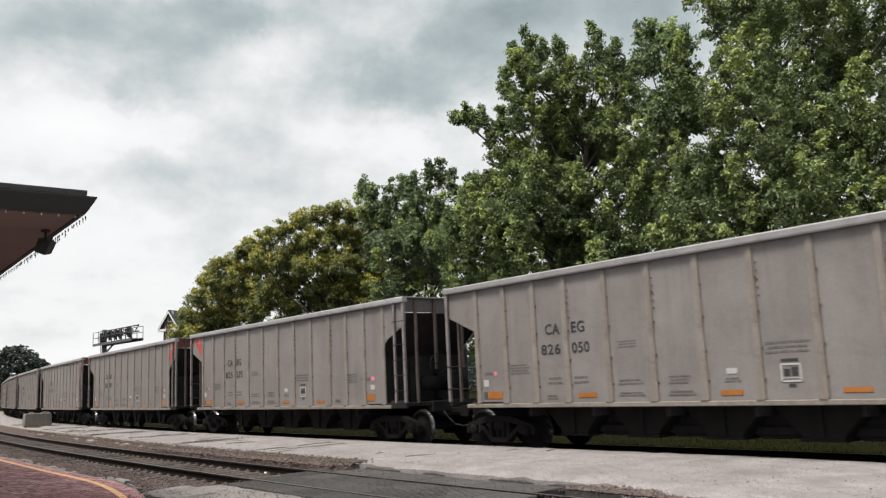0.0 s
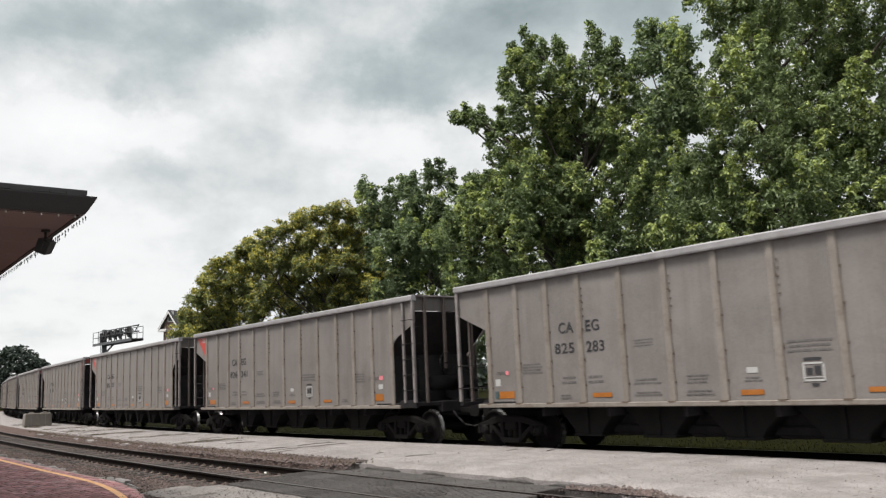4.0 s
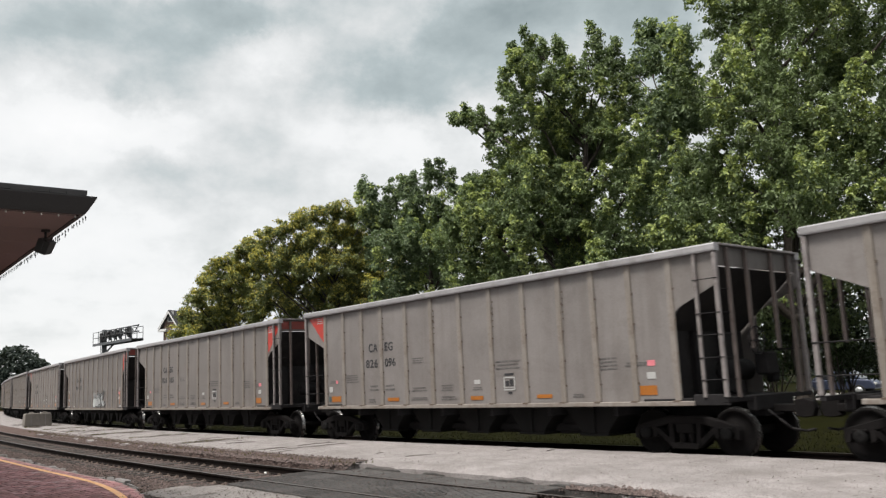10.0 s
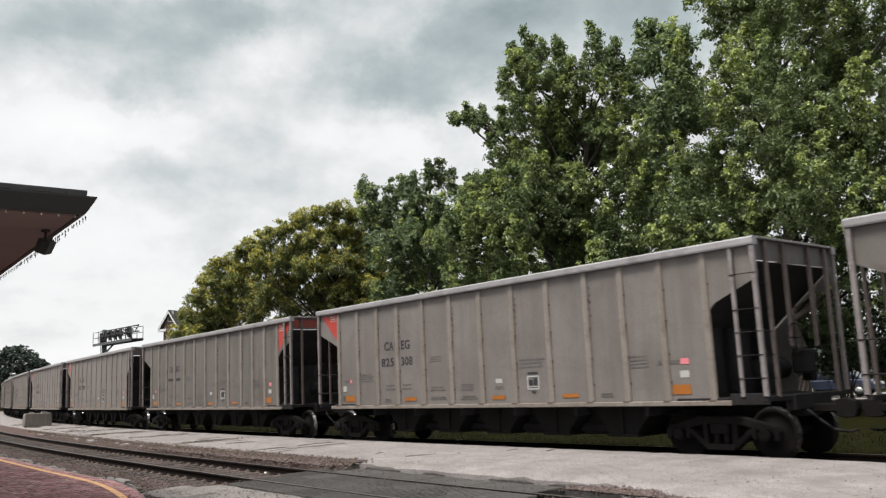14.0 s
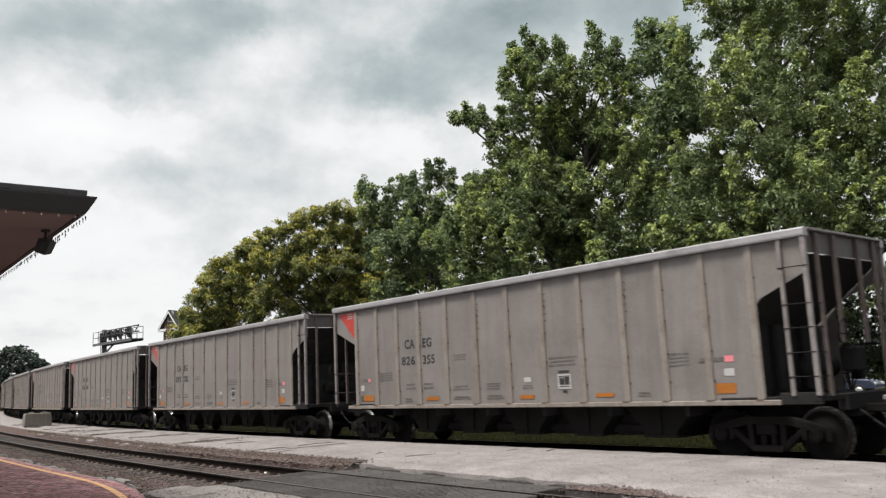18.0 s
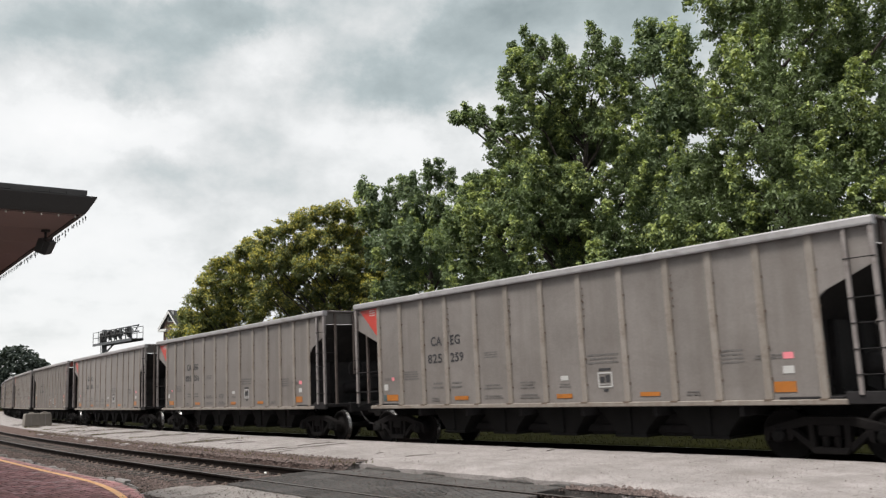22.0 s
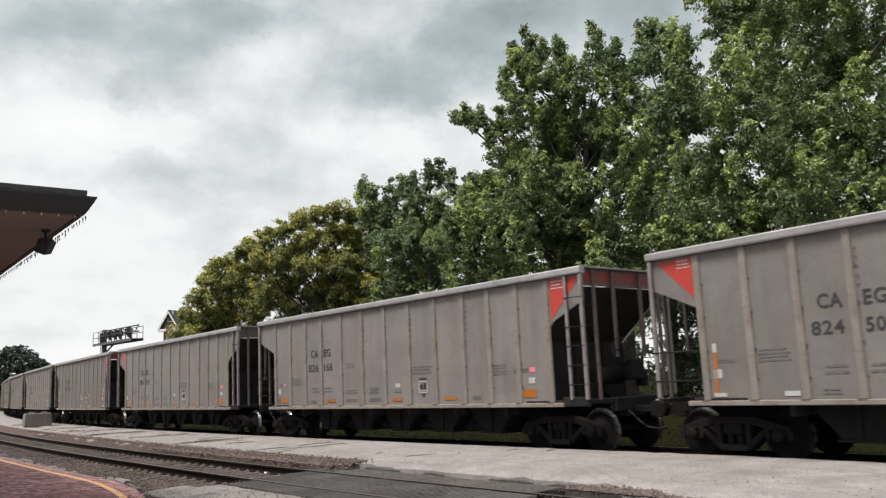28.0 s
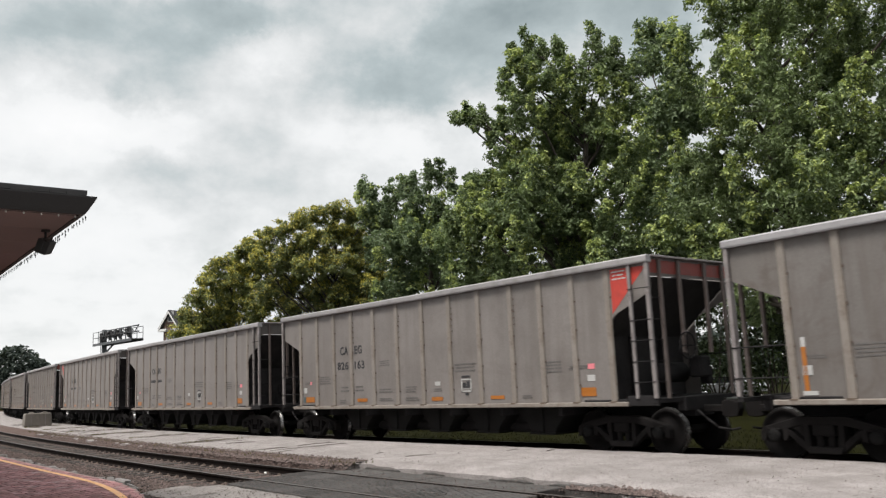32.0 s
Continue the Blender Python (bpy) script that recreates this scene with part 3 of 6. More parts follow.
def middle_pavement():
    rng = np.random.default_rng(8)
    xs = np.concatenate([np.arange(-150, -46, 4.0), np.arange(-46, 30, 0.35)])
    near = []
    for x in xs:
        wob = 0.20 * noise.noise((x * 0.7, 3.1, 0)) + 0.14 * noise.noise((x * 2.6, 7.7, 0)) + 0.06 * noise.noise((x * 7.1, 1.7, 0))
        near.append((x, near_line(x) + (1.30 if x < -20 else 1.55 if x < -6.5 else 1.0) + (0.35 if x < -45 else 0) + wob))
    far = []
    ss = np.interp(xs, _px, _s)
    for s in ss:
        x, y, h = train_line(s, 0.46 + 0.03 * noise.noise((s * 2.0, 0.3, 4.0)))
        far.append((x, y))
    slab("pavement", near, far, PAVE, GROUND - 0.05, M_CONCRETE, "pale weathered concrete platform between the two tracks", rough=0.1, seed=4, worn=0.09)

    # long cracks that run across the concrete, with dirt, dry weed and a shadow line painted on each lip
    def crack(x, y, turn, length, width, seed):
        r = random.Random(seed)
        v, f, a = [], [], turn
        px_, py_ = x, y
        n = max(int(length / 0.22), 2)
        for k in range(n + 1):
            lip = width * (0.5 + 0.9 * r.random()) * (0.15 if k in (0, n) else 1)
            v += [(px_ + 0.02, py_, PAVE - 0.02), (px_, py_, PAVE + 0.006 + lip), (px_ - 0.06 - lip * 8, py_, PAVE - 0.012)]
            a += r.uniform(-0.25, 0.25)
            a += (turn - a) * 0.3
            px_ += math.cos(a) * 0.22
            py_ += math.sin(a) * 0.22
        f = []
        for k in range(n):
            f += [(3 * k, 3 * k + 3, 3 * k + 4, 3 * k + 1), (3 * k + 1, 3 * k + 4, 3 * k + 5, 3 * k + 2)]
        return pydata("crack", v, f, [M_CRACK, M_CONCRETE], index=np.arange(2 * n) % 2)

    top = tagged(empty("pavement_cracks"), "dark heaved cracks in the pale concrete", "crack", kind="structure")
    r = random.Random(17)
    for x in (-19.3, -20.1, -25.4, -26.0, -31.2, -36.4, -36.9, -41.5, -47.5, -54.0, -61.0):
        y0, y1 = near_line(x) + 1.7, train_line(float(np.interp(x, _px, _s)), 0.2)[1]
        y, end = y0 + r.uniform(0, 0.6), y1 - r.uniform(0, 0.4)
        while y < end - 0.4:
            ln = min(r.uniform(0.8, 2.6), end - y)
            part("crack", crack(x + r.uniform(-0.12, 0.12), y, radians(86 + r.uniform(-7, 7)), ln, 0.004 + 0.0003 * abs(x), r.randrange(9999)), None, top)
            y += ln + r.choice((0.0, 0.1, 0.7))
    for k in range(64):
        x = r.uniform(-60, -9)
        y0, y1 = near_line(x) + 1.8, train_line(float(np.interp(x, _px, _s)), 0.2)[1]
        part("crack", crack(x, y0 + (y1 - y0) * r.random(), radians(r.uniform(50, 130)), r.uniform(0.25, 1.1), 0.003 + 0.0002 * abs(x), k + 300), None, top)

    # gravel bank between the track bed and the slab
    bank = [(0.84, -0.27), (0.9, -0.18), (1.15, -0.06), (1.42, PAVE - 0.012), (1.75, PAVE - 0.02)]
    tagged(part("gravel_bank", sweep("gravel_bank", near_spine(-70, -14.9, 1.0, 0), bank, [M_BALLAST], closed=False), None), "brown gravel bank along the concrete edge", "gravel", kind="structure")

    def bank_spot(u, w, rng_):
        x = -14.4 - 30 * u ** 1.5
        a = 0.88 + 0.75 * w + rng_.normal() * 0.16
        return x, near_line(x) + a, float(np.interp(a, [0.84, 0.9, 1.15, 1.42, 1.75], [-0.27, -0.18, -0.06, PAVE - 0.012, PAVE - 0.0]))

    tagged(stones("bank_stones", 8000, bank_spot, 14, 0.021, M_STONE), "brown stones on the gravel bank", "gravel")

    def edge_spot(u, w, rng_):
        x = -48 + 34 * u
        return x, near_line(x) + 1.5 + rng_.normal() * 0.16, PAVE - 0.03

    tagged(blades("edge_weeds", 1500, edge_spot, 2, 0.06, 0.03, M_WEED), "dry low weeds along the broken concrete edge", "weeds")

    def crack_spot(u, w, rng_):
        x = (-25.6, -31.3, -36.6, -41.5, -47.5, -54.0)[int(u * 6)]
        y0, y1 = near_line(x) + 1.6, train_line(float(np.interp(x, _px, _s)), 0.2)[1]
        return x + rng_.normal() * 0.07, y0 + (y1 - y0) * (0.15 + 0.75 * w ** 1.5), PAVE

    def grit_spot(u, w, rng_):
        x = 2.0 - 44.0 * u ** 1.35
        y0, y1 = near_line(x) + 1.75, train_line(float(np.interp(x, _px, _s)), 0.45)[1]
        return x, y0 + (y1 - y0) * w ** 1.2, PAVE + 0.004

    tagged(stones("pavement_grit", 14000, grit_spot, 19, 0.0075, M_GRIT), "fine loose grit and chips on the concrete", "grit")
    tagged(stones("pavement_debris", 500, grit_spot, 23, 0.010, M_STONE), "dark crumbs of stone lying on the concrete", "gravel")
    tagged(blades("crack_weeds", 900, crack_spot, 6, 0.07, 0.025, M_WEED), "small dry weeds growing in pavement cracks", "weeds")

    def gravel_spot(u, w, rng_):
        if u < 0.45:
            x = -7.9 + 2.6 * w + rng_.normal() * 0.2
            return x, near_line(x) + 0.95 + abs(rng_.normal()) * 0.22, PAVE - 0.07
        x = -26 + 11.5 * w
        return x, near_line(x) + 1.12 + rng_.normal() * 0.16, PAVE - 0.05

    tagged(stones("edge_gravel", 2600, gravel_spot, 12, 0.03, M_STONE), "loose gravel along the broken pavement edge", "gravel")


def crossing():
    """Panels flush with the rails where a path crosses the near track."""
    top = tagged(empty("crossing"), "dark worn crossing panels between the rails", "level crossing", kind="structure")
    rng = random.Random(3)
    x0, x1 = -15.0, -8.3
    n = 9
    step = (x1 - x0) / n
    for lo, hi in ((-GAUGE / 2 + 0.11, 0.0), (0.006, GAUGE / 2 - 0.11), (-GAUGE / 2 - 0.62, -GAUGE / 2 - 0.05), (GAUGE / 2 + 0.05, GAUGE / 2 + 0.78)):
        for k in range(n):
            xa = x0 + k * step
            skew = -0.35 * (lo + hi) / 2
            b = bmesh.new()
            box(-step / 2 + 0.006, step / 2 - 0.006, lo, hi, -0.14, -0.009 + rng.uniform(-0.004, 0.003), 0.01, bm=b)
            ribs = int(step / 0.12) if hi < 0.7 else 0
            for r in range(ribs):
                xr = -step / 2 + 0.05 + r * 0.12
                box(xr, xr + 0.055, lo + 0.03, hi - 0.03, -0.014, -0.002, 0.002, bm=b)
            xc = xa + step / 2 + skew
            part("panel", b, M_ASPHALT, top, at=pose(xc, near_line(xc), RAIL_NEAR, 0, 0, math.degrees(near_head(xc))))
    # tarmac apron up to the concrete
    xs = np.arange(-14.2, -6.9, 0.25)
    a = [(x, near_line(x) + GAUGE / 2 + 0.80) for x in xs]
    b_ = [(x, near_line(x) + 1.75 + 0.12 * noise.noise((x * 1.3, 1, 5))) for x in xs]
    def apron_spot(u, w, rng_):
        x = -15.0 + 9.5 * u
        off = -3.4 + 5.2 * w
        z = RAIL_NEAR + 0.021 if off > 1.5 else RAIL_NEAR - 0.004 if off > -1.4 else RAIL_NEAR - 0.018
        return x, near_line(x) + off + rng_.normal() * 0.05, z

    tagged(stones("crossing_grit", 5200, apron_spot, 27, 0.011, M_STONE), "crumbled stone and grit lying on the crossing", "gravel")
    slab("road", a, b_, RAIL_NEAR + 0.02, GROUND - 0.04, M_ASPHALT, "dark patched tarmac apron at the crossing", "road", 0.12, 3)
    xs = np.arange(-15.2, 14, 0.3)
    a = [(x, near_line(x) - GAUGE / 2 - 0.66 - (0.0 if x > -14.6 else 0.5) + 0.05 * noise.noise((x * 2.1, 1, 1))) for x in xs]
    b_ = [(x, near_line(x) - (2.9 if x < -13.6 else 14.0)) for x in xs]
    slab("pavement", b_, a, RAIL_NEAR - 0.02, GROUND - 0.04, M_PATH, "cracked grey concrete path leading to the crossing", rough=0.2, seed=9)


def platform():
    """Brick-paved station platform with a yellow safety line."""
    top = tagged(empty("brick_platform"), "red brick station platform with worn pavers", "platform", kind="structure")
    z = RAIL_NEAR - 0.04
    xs = np.arange(-120, -14.2, 0.5)
    edge = lambda x: near_line(x) - 2.42 - (0.06 * (x + 19) ** 2 * 0.5 if x > -19 else 0) + 0.05 * noise.noise((x * 1.7, 2, 2))
    a = [(x, near_line(x) - 14.0) for x in xs]
    b_ = [(x, edge(x)) for x in xs]
    ob = slab("bedding", a, b_, z - 0.012, GROUND - 0.04, M_MORTAR, "", rough=0.0)
    ob.parent = top
    for key in ("category", "kind"):
        del ob[key]
    # pavers in running bond, laid along the track
    rng = np.random.default_rng(21)
    bx, by, gap = 0.200, 0.100, 0.008
    b = bmesh.new()
    box(-bx / 2 + gap / 2, bx / 2 - gap / 2, -by / 2 + gap / 2, by / 2 - gap / 2, -0.05, 0.0, 0.006, bm=b)
    brick_me = bpy.data.meshes.new("brick")
    b.to_mesh(brick_me)
    b.free()
    near, far = [], []
    for row in range(44):
        off = 2.56 + row * by
        x = -14.4 - (0.1 if row % 2 else 0)
        while x > -34:
            y = near_line(x) - off
            if y < edge(x) - 0.06:
                m = (x, y, z + rng.uniform(-0.005, 0.005), near_head(x))
                (near if len(near) < 300 and x > -16.9 and row > 8 else far).append(m)
            x -= bx
    for x, y, zz, h in near:
        part("brick", brick_me, M_BRICK, top, at=pose(x, y, zz, 0, 0, math.degrees(h)))
    f_ = np.array(far)
    q = np.array([(-1, -1, 0), (1, -1, 0), (1, 1, 0), (-1, 1, 0), (-1, -1, -0.03), (1, -1, -0.03), (1, 1, -0.03), (-1, 1, -0.03)]) * np.array([bx / 2 - gap / 2, by / 2 - gap / 2, 1])
    c, s = np.cos(f_[:, 3])[:, None], np.sin(f_[:, 3])[:, None]
    v = np.stack([q[None, :, 0] * c - q[None, :, 1] * s + f_[:, 0, None], q[None, :, 0] * s + q[None, :, 1] * c + f_[:, 1, None], q[None, :, 2] + f_[:, 2, None]], -1)
    quad = np.array([(0, 1, 2, 3), (0, 4, 5, 1), (1, 5, 6, 2), (2, 6, 7, 3), (3, 7, 4, 0)])
    faces = (quad[None] + (np.arange(len(f_)) * 8)[:, None, None]).reshape(-1, 4)
    part("bricks", pydata("bricks", v.reshape(-1, 3), faces, [M_BRICK]), None, top)["kind"] = "stuff"
    # yellow line
    ln = lambda x: near_line(x) - 2.82 - (0.045 * (x + 19.5) ** 2 * 0.5 if x > -19.5 else 0)
    pts = np.arange(-60, -14.3, 0.4)
    v, f = [], []
    for k, x in enumerate(pts):
        h = 0.062 + 0.012 * noise.noise((x * 4, 0, 0))
        v += [(x, ln(x) - h, z + 0.009), (x, ln(x) + h, z + 0.009)]
        if k:
            f.append((2 * k - 2, 2 * k, 2 * k + 1, 2 * k - 1))
    part("safety_line", pydata("safety_line", v, f, [M_YELLOW]), None, top, "worn yellow painted safety line")
    # broken kerb stones along the brick edge
    r = random.Random(4)
    x = -15.4
    while x > -40:
        n = r.choice((r.uniform(0.12, 0.3), r.uniform(0.25, 0.5), r.uniform(0.5, 1.1)))
        if r.random() < 0.72:
            wide = r.uniform(0.03, 0.10)
            b = bmesh.new()
            box(-n / 2, n / 2, -wide, wide, -0.14, 0.0, 0.02, bm=b)
            for vv in b.verts:
                vv.co += Vector((r.uniform(-1, 1), r.uniform(-1, 1), r.uniform(-1, 0.2))) * 0.035
            part("kerb_stone", b, M_KERB, top, at=pose(x, edge(x) + 0.12 + r.gauss(0, 0.06), z + r.uniform(-0.04, 0.012), r.uniform(-5, 5), r.uniform(-5, 5), math.degrees(near_head(x)) + r.gauss(0, 11)))
        x -= n + 0.02


ground_sheet()
near_track()
far_track()
middle_pavement()
crossing()
platform()


# ---- the coal train ----
LONG = 14.55
HALF = LONG / 2
WIDE = 1.55
RIBS = (1.10, 2.07, 3.02, 3.96, 5.07, 6.17, 7.275, 8.38, 9.48, 10.59, 11.53, 12.48, 13.45)
TRUCK = 5.98
AXLE = 0.89
FACE = -WIDE + 0.075       # outer face of the side sheet
TURN = pose(0, 0, 0, 0, 0, 180)


def shared(name, bm, mat):
    me = bpy.data.meshes.new(name)
    bm.to_mesh(me)
    bm.free()
    me.materials.append(mat)
    return me


def bars(spec, y=FACE):
    """Blocks of small unreadable lettering: x0, x1, z0, z1, lines."""
    b = bmesh.new()
    for x0, x1, z0, z1, n in spec:
        h = (z1 - z0) / n
        for k in range(n):
            cut = (x1 - x0) * (0.0 if k % 2 == 0 else 0.12)
            zc = z0 + (k + 0.5) * h
            x = x0 + cut / 2
            j = 0
            while x < x1 - cut / 2 - 0.02:
                w = (0.13, 0.08, 0.17, 0.06)[(j + k) % 4]
                xe = min(x + w, x1 - cut / 2)
                box(x - HALF, xe - HALF, y - 0.003, y + 0.004, zc - h * 0.21, zc + h * 0.21, bm=b)
                x = xe + 0.022
                j += 1
    return b


def plate(x0, x1, z0, z1, y=FACE, t=0.004, bevel=0.0):
    return box(x0 - HALF, x1 - HALF, y - t, y + 0.003, z0, z1, bevel)


def letters(text, x0, x1, z0, z1):
    """Stencilled characters as a thin mesh on the side sheet, fitted between x0..x1 and z0..z1."""
    cu = bpy.data.curves.new("lettering", "FONT")
    cu.body, cu.extrude, cu.space_character, cu.offset = text, 0.002, 1.12, 0.02
    tmp = bpy.data.objects.new("lettering", cu)
    me = bpy.data.meshes.new_from_object(tmp)
    bpy.data.objects.remove(tmp)
    bpy.data.curves.remove(cu)
    co = np.empty(len(me.vertices) * 3, np.float32)
    me.vertices.foreach_get("co", co)
    co = co.reshape(-1, 3)
    lo, hi = co.min(0), co.max(0)
    u = (co - lo) / np.maximum(hi - lo, 1e-6)
    res = np.stack([x0 - HALF + u[:, 0] * (x1 - x0), FACE - 0.004 + 0.006 * (1 - u[:, 2]), z0 + u[:, 1] * (z1 - z0)], -1).astype(np.float32)
    me.vertices.foreach_set("co", res.ravel())
    me.materials.clear()
    me.materials.append(M_STENCIL)
    me.update()
    return me


def wheelset_mesh():
    b = bmesh.new()
    for side in (-1, 1):
        prof = [(0.10, -0.09), (0.14, -0.08), (0.15, -0.03), (0.37, 0.0), (0.40, -0.062), (0.444, -0.062), (0.457, -0.045), (0.462, 0.03), (0.487, 0.045), (0.485, 0.068), (0.43, 0.07), (0.38, 0.045), (0.16, 0.05), (0.13, 0.09), (0.09, 0.09)]
        lathe([(r, -side * a) for r, a in prof], 16, pose(0, side * (GAUGE / 2 - 0.005), 0), b)
    wheels = len(b.faces)
    rod((0, -1.08, 0), (0, 1.08, 0), 0.085, 12, b)
    axle = len(b.faces)
    for side in (-1, 1):
        lathe([(0.085, 0.0), (0.115, 0.02), (0.115, 0.16), (0.07, 0.185), (0.02, 0.19)], 16, pose(0, side * 0.98, 0, 0, 0, 0 if side > 0 else 180), b)
        for k in range(3):
            w = k * 2.094
            rod((0.06 * math.cos(w), side * 1.15, 0.06 * math.sin(w)), (0.06 * math.cos(w), side * 1.185, 0.06 * math.sin(w)), 0.017, 6, b)
    me = bpy.data.meshes.new("wheelset")
    for k, f in enumerate(b.faces):
        f.material_index = 0 if k < axle else 2
        if k < wheels:
            rr = min(math.hypot(v.co.x, v.co.z) for v in f.verts)
            if rr > 0.4565:
                f.material_index = 1
    b.to_mesh(me)
    b.free()
    for mt in (M_TRUCK, M_TREAD, M_CAP):
        me.materials.append(mt)
    return me


def side_frame_mesh():
    """Cast side frame with its two pedestals, arched top, V-shaped tension bar and spring window."""
    b = bmesh.new()
    y0, y1 = -0.09, 0.09
    prism([(-1.10, 0.60), (-0.66, 0.72), (-0.40, 0.79), (0.40, 0.79), (0.66, 0.72), (1.10, 0.60), (1.10, 0.49), (0.70, 0.56), (0.36, 0.64), (-0.36, 0.64), (-0.70, 0.56), (-1.10, 0.49)], y0, y1, 0.012, bm=b)
    for s in (-1, 1):
        prism([(s * 1.10, 0.60), (s * 1.16, 0.52), (s * 1.16, 0.36), (s * 1.07, 0.36), (s * 1.03, 0.58)], y0, y1, 0.01, bm=b)
        prism([(s * 0.74, 0.58), (s * 0.62, 0.58), (s * 0.64, 0.40), (s * 0.73, 0.36)], y0, y1, 0.01, bm=b)
        prism([(s * 0.70, 0.52), (s * 0.60, 0.56), (s * 0.22, 0.27), (s * 0.30, 0.18)], y0 + 0.01, y1 - 0.01, 0.01, bm=b)
        prism([(s * 0.36, 0.66), (s * 0.26, 0.66), (s * 0.24, 0.26), (s * 0.34, 0.26)], y0, y1, 0.01, bm=b)
        box(s * AXLE - 0.13, s * AXLE + 0.13, -0.11, 0.06, 0.545, 0.585, 0.01, bm=b)
    prism([(-0.34, 0.28), (0.34, 0.28), (0.28, 0.17), (-0.28, 0.17)], y0 - 0.03, y1 + 0.03, 0.012, bm=b)
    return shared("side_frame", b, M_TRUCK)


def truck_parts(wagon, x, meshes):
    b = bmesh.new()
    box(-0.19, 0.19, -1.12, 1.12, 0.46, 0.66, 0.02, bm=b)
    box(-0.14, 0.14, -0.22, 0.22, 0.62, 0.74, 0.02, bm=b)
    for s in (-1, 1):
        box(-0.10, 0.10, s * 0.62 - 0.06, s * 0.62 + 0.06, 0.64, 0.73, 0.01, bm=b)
    tr = part("truck", b, M_TRUCK, wagon, "four-wheel truck of cast steel darkened with underframe shade", at=pose(x, 0, 0))
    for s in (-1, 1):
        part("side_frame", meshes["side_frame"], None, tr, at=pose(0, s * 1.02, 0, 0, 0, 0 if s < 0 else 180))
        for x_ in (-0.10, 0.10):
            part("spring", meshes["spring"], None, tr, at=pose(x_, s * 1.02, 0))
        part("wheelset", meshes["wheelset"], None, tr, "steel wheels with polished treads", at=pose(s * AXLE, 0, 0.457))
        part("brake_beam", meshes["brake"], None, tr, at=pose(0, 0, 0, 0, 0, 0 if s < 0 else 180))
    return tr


def wagon_template():
    w = empty("hopper_wagon")
    # long sides
    rib = bmesh.new()
    prism([(-0.080, 0.0), (-0.062, -0.03), (0.062, -0.03), (0.080, 0.0)], 0, 2.74, bm=rib)
    rib.transform(Matrix(((1, 0, 0, 0), (0, 0, 1, FACE), (0, 1, 0, 1.07), (0, 0, 0, 1))))
    bmesh.ops.recalc_face_normals(rib, faces=rib.faces[:])
    plain = len(rib.faces)
    box(-0.075, 0.075, FACE - 0.09, FACE, 1.06, 1.10, bm=rib)
    for zr in (1.42, 1.95, 2.58, 3.18):
        box(0.072, 0.098, FACE - 0.020, FACE, zr, zr + 0.045, bm=rib)
    bolted = rib.copy()
    for k in range(5):
        zr = 2.86 + k * 0.145
        box(0.105, 0.128, FACE - 0.016, FACE, zr, zr + 0.035, bm=bolted)
    ribs_me = []
    for b in (rib, bolted):
        b.faces.ensure_lookup_table()
        for f in b.faces[plain:]:
            f.material_index = 1
        ribs_me.append(shared("rib", b, M_RIB))
        ribs_me[-1].materials.append(M_RUST)
    # side sheet: panels that bow between the ribs
    edges = (1.02,) + RIBS[1:-1] + (13.53,)
    rows = ((1.05, 0.0), (1.5, 0.7), (2.2, 1.0), (3.0, 0.8), (3.5, 0.4), (3.84, 0.0))
    nr = len(rows)
    xs = [(a + (c - a) * k / 6, math.sin(math.pi * k / 6) ** 2) for a, c in zip(edges, edges[1:]) for k in range(6)] + [(edges[-1], 0.0)]
    v = [(x - HALF, FACE + 0.009 - 0.008 * g * bow, z) for x, bow in xs for z, g in rows]
    f = [(i * nr + j, (i + 1) * nr + j, (i + 1) * nr + j + 1, i * nr + j + 1) for i in range(len(xs) - 1) for j in range(nr - 1)]
    sheet_me = pydata("side_sheet", v, f, [M_BODY])
    sheet_me.polygons.foreach_set("use_smooth", [True] * len(f))
    chord_me = shared("top_chord", prism([(-WIDE - 0.02, 3.80), (-WIDE - 0.03, 3.83), (-WIDE - 0.03, 3.92), (-WIDE + 0.0, 3.95), (-WIDE + 0.12, 3.95), (-WIDE + 0.14, 3.80)], -HALF, HALF,
                                         m=Matrix(((0, 1, 0, 0), (1, 0, 0, 0), (0, 0, 1, 0), (0, 0, 0, 1)))), M_CHORD)
    sill_me = shared("side_sill", box(0.72 - HALF, 13.83 - HALF, -WIDE - 0.015, -WIDE + 0.17, 0.995, 1.085, 0.012), M_RIB)
    b = bmesh.new()
    prism([(0.02 - HALF, 3.82), (1.06 - HALF, 3.82), (1.06 - HALF, 2.79), (0.95 - HALF, 2.83), (0.02 - HALF, 3.23)], FACE + 0.002, FACE + 0.018, bm=b)
    corner_a = shared("corner_plate", b, M_BODY)
    b = bmesh.new()
    prism([(LONG - 0.02 - HALF, 3.82), (LONG - 1.06 - HALF, 3.82), (LONG - 1.06 - HALF, 2.79), (LONG - 0.95 - HALF, 2.83), (LONG - 0.02 - HALF, 3.23)], FACE + 0.002, FACE + 0.018, bm=b)
    corner_b = shared("corner_plate", b, M_BODY)
    post_me = shared("corner_post", box(-0.044, 0.044, -WIDE - 0.005, -WIDE + 0.07, 1.14, 3.80, 0.012), M_POST)
    thin_me = shared("side_post", box(-0.037, 0.037, -WIDE + 0.0, -WIDE + 0.06, 1.14, 3.80, 0.01), M_POST)
    grab = shared("grab_iron", rod((0.02 - HALF, -WIDE - 0.01, 0), (1.05 - HALF, -WIDE - 0.01, 0), 0.013, 6), M_BLACK)
    rung = shared("rung", rod((14.02 - HALF, -WIDE - 0.01, 0), (HALF - 0.02, -WIDE - 0.01, 0), 0.009, 6), M_BLACK)
